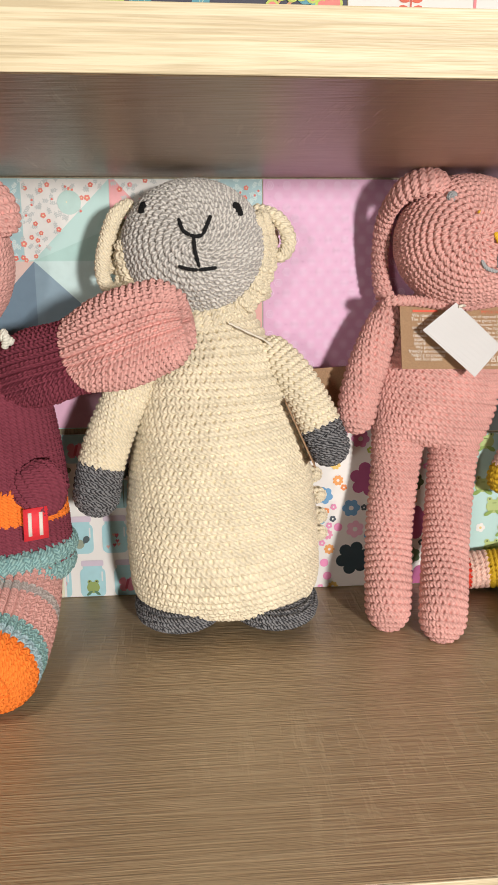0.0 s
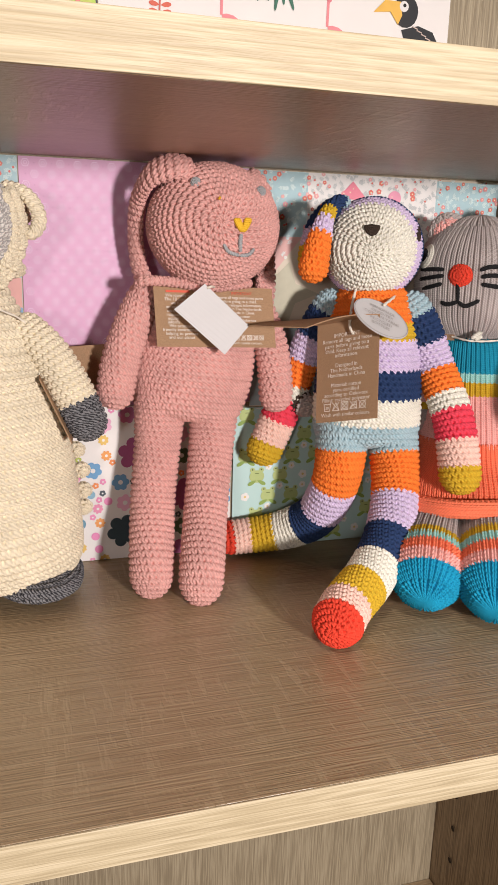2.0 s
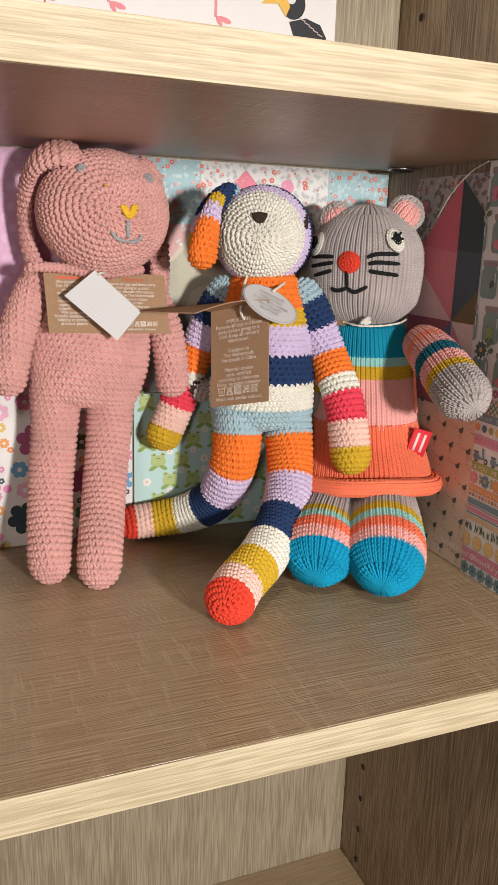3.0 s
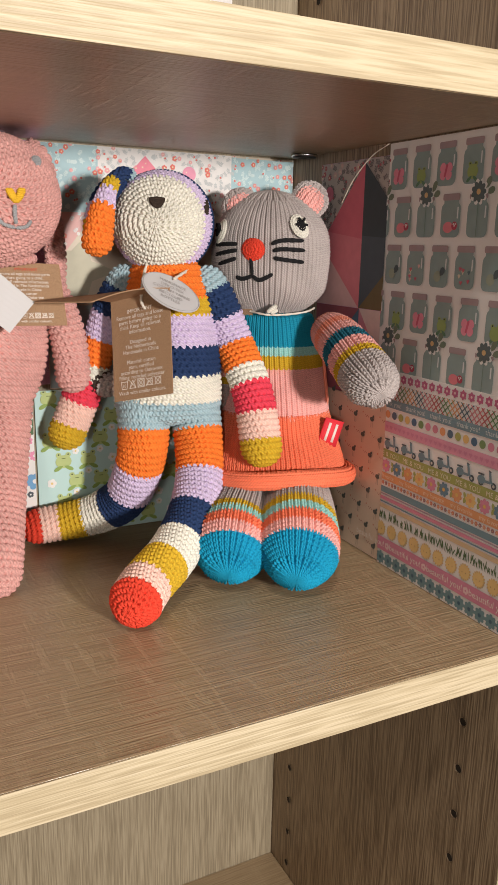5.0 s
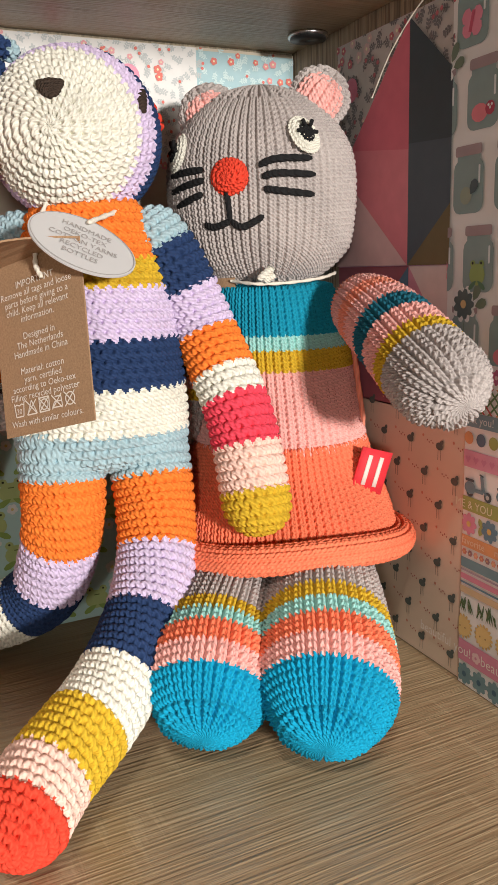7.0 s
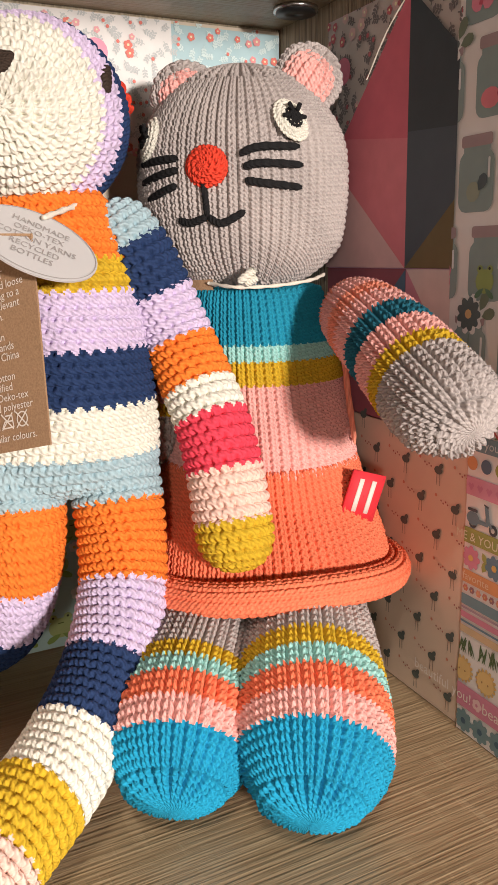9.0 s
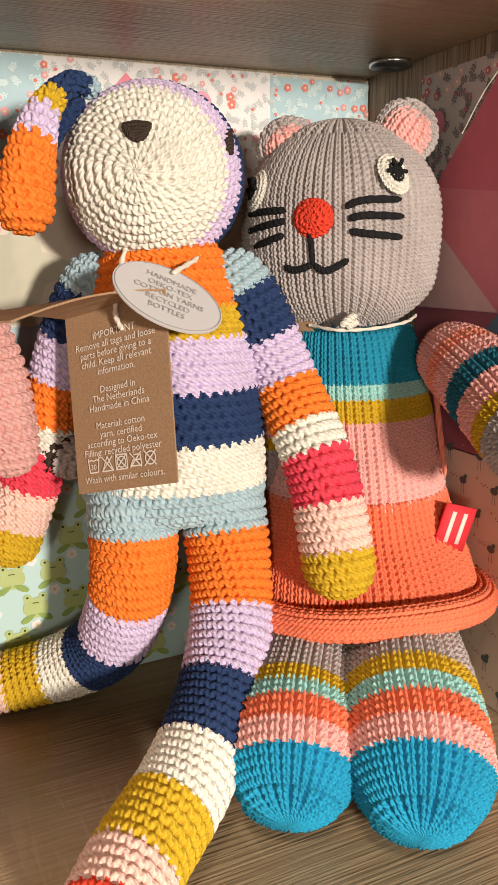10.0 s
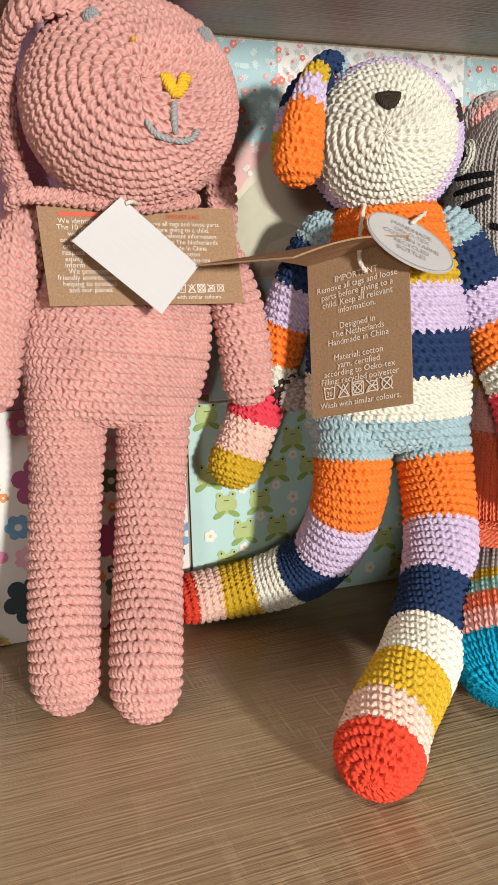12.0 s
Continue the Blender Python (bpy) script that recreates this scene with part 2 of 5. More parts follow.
        if kind == "crochet":
            coil = (1 - np.abs(2 * v) ** 2.4).clip(0, 1) ** 0.55
            for sg in (-1, 1):
                du = (fs - sg * (0.235 + 0.19 * v) + 0.03 * sg) % 1 - 0.5
                h = np.maximum(h, np.clip(1 - (du / 0.26) ** 2 - (v / 0.55) ** 2, 0, 1) ** 0.5)
            pit = np.exp(-((fs - 0.5) / 0.125) ** 2 - ((v - 0.38) / 0.17) ** 2)
            h = 0.56 * h + 0.48 * coil - 1.90 * pit
            height = 0.42 * row
        elif kind == "rib":
            h = np.clip(1 - (2 * fs - 1) ** 2, 0, 1) ** 0.6 * (0.86 + 0.14 * np.cos(2 * math.pi * v))
            height = 0.42 * wide
        else:
            for off in (-1, 0, 1):
                for sg in (-1, 1):
                    vv = v + off
                    du = fs - 0.5 - sg * (0.20 + 0.23 * vv)
                    h = np.maximum(h, np.clip(1 - (du / 0.195) ** 2 - (vv / 0.68) ** 2, 0, 1) ** 0.55 * (1 - 0.10 * off))
            h = h - 0.28 * np.exp(-((np.abs(fs - 0.5) - 0.5) / 0.11) ** 2)
            height = 0.52 * wide
        pitch = big / per[rr]
        height = height * np.clip(pitch / wide, 0.15, 1.0)[:, None] * amp
        if kind == "knit":
            height = height * np.clip(2.4 * big / big.max() - 0.25, 0.1, 1.0)[:, None]
        N = unit(np.cross(np.roll(P, -1, 1) - np.roll(P, 1, 1), np.gradient(P, axis=0)))
        out = np.sign(np.sum(N * (P - C[:, None]), -1).mean()) or 1
        jig = (np.sin(S * 2.399 + np.floor(R) * 1.7) + np.sin(np.floor(S) * 4.1 + np.floor(R) * 2.3)) * 0.04
        if lumps:
            h = h + lumps * np.maximum(0, np.sin(th[None] * 13 + R * 1.1) * np.sin(R * 1.9 + 0.6)) * 2.2
        P = P + out * N * (height * (h * (1 + jig) - 0.45))[..., None]
        zig = 0.30 * (np.abs(fs - 0.5) * 4 - 1) if kind == "crochet" else 0.22 * (np.abs(fs - 0.5) * 4 - 1)
        pos = np.clip((R[:-1] + 0.5 / ky + zig[:-1]) / rows, 0, 0.9999)
        ends = np.cumsum([s for s, _ in stripes])
        slots = np.array([self.slot(m) for _, m in stripes])
        which = np.searchsorted(ends / ends[-1], pos, side="right")
        if bands:
            flip = np.sign(C[-1, 2] - C[0, 2])
            level = P[:-1, :, 2] + flip * zig[:-1] * row
            which = np.searchsorted(np.array([z for z, _ in bands[:-1]]), level, side="right")
            slots = np.array([self.slot(m) for _, m in bands])
        pick = slots[np.clip(which, 0, len(slots) - 1)]
        # the side towards the wall is meshed more coarsely
        front = -out * N[..., 1]
        cols = np.array([j for j in range(M) if front[:, j].mean() > -0.3 or j % 5 == 0])
        keep = np.array([i for i in range(len(q)) if front[i].mean() > -0.35 or i % 4 == 0 or i == len(q) - 1])
        self.grid(P[np.ix_(keep, cols)], S[np.ix_(keep, cols)], R[np.ix_(keep, cols)], pick[np.ix_(keep[:-1], cols)])
        return self

    def ball(self, c, axis, reach, a, b, stripes, ref=(0, 0, 1), **kw):
        c, ax = np.asarray(c, float), unit(np.asarray(axis, float))
        pts = [(*(c + ax * reach * t), a, b) for t in (-1, -0.5, 0, 0.5, 1)]
        return self.tube(pts, stripes, ref, caps=(reach, reach), **kw)

    def strand(self, pts, r, mat, flat=1.0):
        """A thread of yarn laid on the surface."""
        C = catmull(pts, max(6, 6 * len(pts)))
        T = unit(np.gradient(C, axis=0))
        up = np.where(np.abs(T[:, 2:3]) > 0.9, np.array([[1.0, 0, 0]]), np.array([[0.0, 0, 1.0]]))
        s = unit(np.cross(T, up))
        u = np.cross(s, T)
        th = np.linspace(0, 2 * math.pi, 10, endpoint=False)
        n = len(C)
        w = np.sqrt(np.clip(1 - (2 * np.linspace(0, 1, n) - 1) ** 8, 0.05, 1)) * r
        w = w * (1 + 0.12 * np.sin(np.arange(n) * 2.1))
        P = C[:, None] + s[:, None] * (w[:, None] * np.cos(th))[..., None] + u[:, None] * (w[:, None] * flat * np.sin(th))[..., None]
        S = np.repeat(np.linspace(0, 3, 10, endpoint=False)[None], n, 0)
        R = np.repeat(np.linspace(0, n / 4, n)[:, None], 10, 1)
        self.grid(P, S, R, np.full((n - 1, 10), self.slot(mat)))

    def patch(self, c, ex, ey, w, h, mat, thick=0.0015):
        """A small sewn tab with rounded faces: centre, two directions, width and height."""
        c, ex, ey = (np.asarray(x, float) for x in (c, ex, ey))
        ex, ey = unit(ex), unit(ey)
        nz = np.cross(ex, ey)
        ring = [(-1, -1), (-0.3, -1), (0.3, -1), (1, -1), (1, -0.3), (1, 0.3), (1, 1), (0.3, 1), (-0.3, 1), (-1, 1), (-1, 0.3), (-1, -0.3)]
        lay = []
        for z, k in ((-1, 0.02), (-1, 1.0), (1, 1.0), (1, 0.02)):
            lay.append([c + ex * x * w / 2 * k + ey * y * h / 2 * k + nz * z * thick / 2 for x, y in ring])
        P = np.array(lay)
        z = np.zeros(P.shape[:2])
        self.grid(P, z, z, np.full((3, 12), self.slot(mat)))

    def finish(self, name, label, category, group=""):
        v = np.concatenate(self.v) * K
        f = np.concatenate(self.f).astype(np.int32)
        base = np.array([v[:, 0].mean(), v[:, 1].mean(), v[:, 2].min()])
        v = v - base
        me = bpy.data.meshes.new(name)
        me.vertices.add(len(v))
        me.vertices.foreach_set("co", v.astype(np.float32).reshape(-1))
        me.loops.add(f.size)
        me.loops.foreach_set("vertex_index", f.reshape(-1))
        me.polygons.add(len(f))
        me.polygons.foreach_set("loop_start", np.arange(0, f.size, 4, dtype=np.int32))
        me.polygons.foreach_set("material_index", np.concatenate(self.m).astype(np.int32))
        me.polygons.foreach_set("use_smooth", np.ones(len(f), bool))
        for m in self.mats:
            me.materials.append(m)
        layer = me.uv_layers.new(name="stitch")
        layer.data.foreach_set("uv", np.concatenate(self.uv).astype(np.float32).reshape(-1))
        me.update(calc_edges=True)
        ob = new(name, me)
        ob.location = base
        return tagged(ob, label, category, group)


class Face:
    """The front of a head: places points of a drawing on its surface."""

    def __init__(self, c, axis, reach, a, b, profile=None):
        self.profile = profile  # (height, half-width, half-depth) where the head is no ellipsoid
        self.c, self.f = np.asarray(c, float), unit(np.asarray(axis, float))
        self.s = unit(np.cross((0, 0, 1), self.f))
        self.u = np.cross(self.f, self.s)
        self.reach, self.a, self.b = reach, a, b

    def at(self, u, w, lift=0.0015):
        if self.profile:
            h, a, b = np.array(self.profile).T
            a, b = np.interp(w, h, a), np.interp(w, h, b)
            return self.c + self.s * u + self.u * w + self.f * (b * math.sqrt(max(0.02, 1 - (u / a) ** 2)) + lift)
        k = math.sqrt(max(0.02, 1 - (u / self.a) ** 2 - (w / self.b) ** 2))
        return self.c + self.s * u + self.u * w + self.f * (self.reach * k + lift)

    def line(self, pts, lift=0.0015):
        return [self.at(u, w, lift) for u, w in pts]


def sheet_object(name, corner, eu, w, h, mat, label, group="papers on the shelf walls", thick=0.0006):
    """A sheet of paper that stands against a wall: lower corner, direction along it, width, height."""
    root = empty(name, corner, label, "paper", group)
    c, eu = np.asarray(corner, float), np.asarray(eu, float)
    nrm = np.cross(eu, (0, 0, 1.0))
    v = []
    for d in (0, thick):
        for a, b in ((0, 0), (w, 0), (w, h), (0, h)):
            v.append(c + eu * a + np.array((0, 0, 1.0)) * b + nrm * d)
    f = [(3, 2, 1, 0), (4, 5, 6, 7), (0, 1, 5, 4), (1, 2, 6, 5), (2, 3, 7, 6), (3, 0, 4, 7)]
    mesh_object("sheet", v, f, [mat], None, False, root)
    return Print(root, c + nrm * (thick + 0.0004), eu, nrm, w, h, np.array((0, 0, 1.0)))


class Print:
    """Flat printed shapes on a sheet, clipped to it, gathered into one mesh."""

    def __init__(self, root, c, eu, nrm, w, h, ev):
        self.root, self.c, self.eu, self.n, self.w, self.h, self.ev = root, c, eu, nrm, w, h, ev
        self.v, self.f, self.i, self.mats, self.tick = [], [], [], [], 0

    def poly(self, pts, colour, lift=0):
        pts = clip_poly(pts, 0.0003, 0.0003, self.w - 0.0003, self.h - 0.0003)
        if len(pts) < 3:
            return
        m = ink(colour)
        if m not in self.mats:
            self.mats.append(m)
        k = len(self.v)
        self.tick = (self.tick + 1) % 149
        lift += self.tick * 0.006
        for a, b in pts:
            self.v.append(self.c + self.eu * a + self.ev * b + self.n * lift * 0.00022)
        self.f.append(tuple(range(k, k + len(pts))))
        self.i.append(self.mats.index(m))

    def disc(self, a, b, r, colour, lift=1, n=12, squash=1.0):
        self.poly([(a + r * math.cos(2 * math.pi * i / n), b + r * squash * math.sin(2 * math.pi * i / n)) for i in range(n)], colour, lift)

    def ring(self, a, b, r, w, colour, lift=1, n=6):
        p = [(math.cos(2 * math.pi * i / n), math.sin(2 * math.pi * i / n)) for i in range(n + 1)]
        for (x0, y0), (x1, y1) in zip(p, p[1:]):
            self.poly([(a + x0 * r, b + y0 * r), (a + x1 * r, b + y1 * r), (a + x1 * (r - w), b + y1 * (r - w)), (a + x0 * (r - w), b + y0 * (r - w))], colour, lift)

    def flower(self, a, b, r, colour, eye, petals=5, lift=1, turn=0.0):
        for i in range(petals):
            t = turn + 2 * math.pi * i / petals
            self.petal(a, b, t, r, r * 0.78 * math.sin(math.pi / max(petals, 4)), colour, lift)
        self.disc(a, b, r * 0.28, eye, lift + 1, 8)

    def petal(self, a, b, t, length, half, colour, lift=1):
        c, s = math.cos(t), math.sin(t)
        p = []
        for u, w in ((0.05, 0), (0.35, 0.8), (0.7, 1), (0.95, 0.55), (1, 0), (0.95, -0.55), (0.7, -1), (0.35, -0.8)):
            p.append((a + c * u * length - s * w * half, b + s * u * length + c * w * half))
        self.poly(p, colour, lift)

    def rect(self, a, b, w, h, colour, lift=1, r=0.0):
        if r <= 0:
            self.poly([(a, b), (a + w, b), (a + w, b + h), (a, b + h)], colour, lift)
            return
        p = []
        for cx, cy, t0 in ((a + w - r, b + r, -90), (a + w - r, b + h - r, 0), (a + r, b + h - r, 90), (a + r, b + r, 180)):
            for k in range(4):
                t = radians(t0 + 30 * k)
                p.append((cx + r * math.cos(t), cy + r * math.sin(t)))
        self.poly(p, colour, lift)

    def bar(self, a, b, c, d, w, colour, lift=1):
        L = math.hypot(c - a, d - b) or 1
        nx, ny = -(d - b) / L * w / 2, (c - a) / L * w / 2
        self.poly([(a + nx, b + ny), (c + nx, d + ny), (c - nx, d - ny), (a - nx, b - ny)], colour, lift)

    def sprigs(self, region, count, seed, flowers, leaf, size=0.0044):
        """A scattered small floral: stems with leaves and five-petalled blossoms inside a region test."""
        rnd = random.Random(seed)
        done, tries = [], 0
        while len(done) < count and tries < count * 30:
            tries += 1
            a, b = rnd.uniform(0, self.w), rnd.uniform(0, self.h)
            if not region(a, b) or any((a - x) ** 2 + (b - y) ** 2 < (size * 1.0) ** 2 for x, y in done):
                continue
            done.append((a, b))
            t = rnd.uniform(0, 6.3)
            if rnd.random() < 0.22:
                self.flower(a, b, size * rnd.uniform(0.42, 0.66), rnd.choice(flowers), (0.8, 0.75, 0.5), 5, 3, t)
            else:
                c, d = a + math.cos(t) * size * 1.2, b + math.sin(t) * size * 1.2
                self.bar(a, b, c, d, size * 0.12, leaf, 2)
                for k in (0.25, 0.55, 0.85):
                    for sg in (-1, 1):
                        self.petal(a + (c - a) * k, b + (d - b) * k, t + sg * 0.9, size * 0.5, size * 0.13, leaf, 2)
                if rnd.random() < 0.5:
                    self.disc(c, d, size * 0.25, rnd.choice((leaf, flowers[0])), 3, 8)

    def words(self, text, a, b, size, colour, lift=3):
        v, f = text_mesh(text, size)
        keep = len(self.v)
        m = ink(colour)
        if m not in self.mats:
            self.mats.append(m)
        lift += 1
        for x, y in v:
            self.v.append(self.c + self.eu * (a + x) + self.ev * (b + y) + self.n * lift * 0.00022)
        for q in f:
            self.f.append(tuple(keep + i for i in q))
            self.i.append(self.mats.index(m))

    def finish(self):
        if self.v:
            mesh_object("print", self.v, self.f, self.mats, self.i, False, self.root)
        return self.root


def clip_poly(pts, x0, y0, x1, y1):
    for axis, lim, keep in ((0, x0, 1), (0, x1, -1), (1, y0, 1), (1, y1, -1)):
        out = []
        for i, p in enumerate(pts):
            q = pts[i - 1]
            ip, iq = keep * (p[axis] - lim) >= 0, keep * (q[axis] - lim) >= 0
            if ip != iq:
                t = (lim - q[axis]) / (p[axis] - q[axis])
                out.append((q[0] + (p[0] - q[0]) * t, q[1] + (p[1] - q[1]) * t))
            if ip:
                out.append(p)
        pts = out
        if not pts:
            return []
    return pts


TEXTS = {}


def text_mesh(text, size):
    """Outline of a line of writing in the built-in font, centred, in plan units: points and faces."""
    if text not in TEXTS:
        cu = bpy.data.curves.new("writing", "FONT")
        cu.body, cu.size, cu.align_x, cu.resolution_u = text, 1.0, "CENTER", 2
        ob = new("writing", cu)
        bpy.context.view_layer.update()
        me = bpy.data.meshes.new_from_object(ob.evaluated_get(bpy.context.evaluated_depsgraph_get()))
        TEXTS[text] = ([(v.co.x, v.co.y) for v in me.vertices], [tuple(p.vertices) for p in me.polygons])
        bpy.data.objects.remove(ob)
        bpy.data.curves.remove(cu)
        bpy.data.meshes.remove(me)
    v, f = TEXTS[text]
    return [(x * size, y * size) for x, y in v], f


# ---- the shelf unit and the room ----
BACK, RIGHT, LEFT, FRONT, TOP, THICK, LOW = 0.4815, 0.5015, -0.52, 0.0885, 0.40, 0.0275, -0.511


def board(name, z, label):
    """A shelf board with a paler banded front edge."""
    root = empty(name, (0, 0.28, z - THICK), label, "shelf", "", "structure")
    box_object("panel", (LEFT, FRONT + 0.0012, z - THICK), (RIGHT, BACK, z), OAK_SHELF, 0.0006, root)
    box_object("edge_band", (LEFT, FRONT - 0.0006, z - THICK + 0.0002), (RIGHT, FRONT + 0.0012, z - 0.0002), OAK_EDGE, 0.0005, root, "pale oak edge band")
    return root


board("shelf_middle", 0.0, "oak-decor shelf board carrying the row of toys")
board("shelf_upper", TOP + THICK, "oak-decor shelf board above the toys")
board("shelf_lower", LOW, "oak-decor bottom shelf board in shadow")
board("shelf_top", 0.95 + THICK, "oak-decor top board of the shelf unit")
box = box_object("back_panel", (LEFT, BACK + 0.0004, LOW - 0.1), (RIGHT, BACK + 0.012, 0.95), OAK_BACK)
tagged(box, "pale oak-decor back panel of the shelf unit", "panel", "", "structure")
side_panel = empty("side_panel_right", (RIGHT, 0.28, LOW - 0.1), "oak-decor side panel with drilled shelf-pin holes", "panel", "", "structure")
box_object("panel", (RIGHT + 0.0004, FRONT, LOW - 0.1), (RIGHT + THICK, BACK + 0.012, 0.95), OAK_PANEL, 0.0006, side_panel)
box_object("edge_band", (RIGHT + 0.0004, FRONT - 0.002, LOW - 0.1), (RIGHT + THICK, FRONT - 0.0002, 0.95), OAK_EDGE, 0.0005, side_panel)
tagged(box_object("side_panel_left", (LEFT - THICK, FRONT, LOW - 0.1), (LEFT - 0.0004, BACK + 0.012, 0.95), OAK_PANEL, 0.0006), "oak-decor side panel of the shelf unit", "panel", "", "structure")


def hole(y, z):
    """A drilled pin hole: a countersunk cup with a pale rim and a flat dark disc that paints the shade inside."""
    v, f, idx = [], [], []
    n = 12
    for r, d in ((0.0046, 0.0002), (0.0040, -0.0004), (0.0038, -0.0003)):
        for i in range(n):
            t = 2 * math.pi * i / n
            v.append((RIGHT - d, y + r * math.cos(t), z + r * math.sin(t)))
    for k in range(2):
        for i in range(n):
            f.append((k * n + i, k * n + (i + 1) % n, (k + 1) * n + (i + 1) % n, (k + 1) * n + i))
            idx.append(0)
    f.append(tuple(2 * n + i for i in range(n)))
    idx.append(1)
    return mesh_object("pin_hole", [(a - 0.0012, b, c) for a, b, c in v], f, [OAK_PANEL, HOLE_SHADE], idx, False, side_panel)


for j in range(8):
    hole(0.144, -0.101 - 0.0478 * j)
    hole(0.439, -0.250 - 0.0485 * j)
for j in range(5):
    hole(0.144, 0.50 + 0.048 * j)
    hole(0.439, 0.50 + 0.048 * j)

# shelf connector under the upper board
conn = empty("shelf_connector", (0.4865, 0.433, TOP - 0.004), "round dark shelf connector cap under the board", "fitting")


def disc_ring(c, r0, r1, z0, z1, n=28):
    v, f = [], []
    for r, z in ((r0, z0), (r0, z1), (r1, z1), (r1, z0)):
        for i in range(n):
            t = 2 * math.pi * i / n
            v.append((c[0] + r * math.cos(t), c[1] + r * math.sin(t), z))
    for k in range(4):
        for i in range(n):
            f.append((k * n + i, k * n + (i + 1) % n, ((k + 1) % 4) * n + (i + 1) % n, ((k + 1) % 4) * n + i))
    return v, f


v, f = disc_ring((0.4865, 0.433), 0.0001, 0.0120, TOP - 0.0005, TOP - 0.0040)
mesh_object("cap", v, f, [BLACK], None, True, conn)
v, f = disc_ring((0.4865, 0.433), 0.0105, 0.0135, TOP - 0.0003, TOP - 0.0028)
mesh_object("rim", v, f, [STEEL], None, True, conn, "bright steel rim")

# the shop room, plain, closing the place behind the camera
for nm, lo, hi, mt in (
    ("floor", (-3.0, -3.6, -1.30), (3.0, 0.9, -1.28), CARPET),
    ("ceiling", (-3.0, -3.6, 2.80), (3.0, 0.9, 2.82), WALL),
    ("wall_north", (-3.0, 0.70, -1.28), (3.0, 0.75, 2.80), WALL),
    ("wall_south", (-3.0, -3.6, -1.28), (3.0, -3.55, 2.80), WALL),
    ("wall_west", (-3.0, -3.55, -1.28), (-2.95, 0.70, 2.80), WALL),
    ("wall_east", (2.95, -3.55, -1.28), (3.0, 0.70, 2.80), WALL),
):
    tagged(box_object(nm, lo, hi, mt, 0.001), "plain painted shop room surface" if mt is WALL else "dark grey shop carpet", nm.split("_")[0], "", "structure")

# ---- the toys ----
CREAM = yarn("cream", (0.77, 0.685, 0.515))
ASH = yarn("ash", (0.60, 0.575, 0.54), (0.36, 0.345, 0.33), marl=True)
CHARCOAL = yarn("charcoal", (0.20, 0.20, 0.21), (0.028, 0.028, 0.032), marl=True)
ROSE = yarn("rose", (0.67, 0.36, 0.325))
BLACKY = yarn("black", (0.012, 0.012, 0.013), sheen=0.05)
SILVER = yarn("silver", (0.36, 0.37, 0.38))
GOLD = yarn("gold", (0.85, 0.50, 0.035))
WHITE = yarn("white", (0.76, 0.74, 0.645))
LILAC = yarn("lilac", (0.63, 0.52, 0.72))
NAVY = yarn("navy", (0.017, 0.040, 0.115), sheen=0.1)
ORANGE = yarn("orange", (0.88, 0.21, 0.030))
MUSTARD = yarn("mustard", (0.60, 0.385, 0.025))
BLUSH = yarn("blush", (0.84, 0.56, 0.47))
RED = yarn("red", (0.74, 0.060, 0.030))
CRIMSON = yarn("crimson", (0.78, 0.060, 0.10))
ICE = yarn("ice", (0.36, 0.50, 0.55))
BROWN = yarn("brown", (0.045, 0.030, 0.022), sheen=0.05)
GREY = yarn("grey", (0.45, 0.40, 0.38), (0.34, 0.30, 0.29))
TEAL = yarn("teal", (0.006, 0.26, 0.39))
AQUA = yarn("aqua", (0.32, 0.62, 0.58))
PINK = yarn("pink", (0.83, 0.42, 0.38))
CORAL = yarn("coral", (0.86, 0.20, 0.10))
SALMON = yarn("salmon", (0.84, 0.30, 0.20))
TURQ = yarn("turquoise", (0.003, 0.30, 0.50))
PETROL = yarn("petrol", (0.012, 0.13, 0.19))
SEA = yarn("sea", (0.27, 0.44, 0.43), (0.16, 0.29, 0.30), marl=True)
WINE = yarn("wine", (0.20, 0.040, 0.062))
TAB_RED = plain("woven_red", (0.75, 0.03, 0.045), 0.7, 0, 0.08, 900.0, 0.3)
TAB_MARK = plain("woven_white", (0.75, 0.68, 0.62), 0.8, 0, 0.05, 900.0, 0.3)


def one(m):
    return [(1.0, m)]


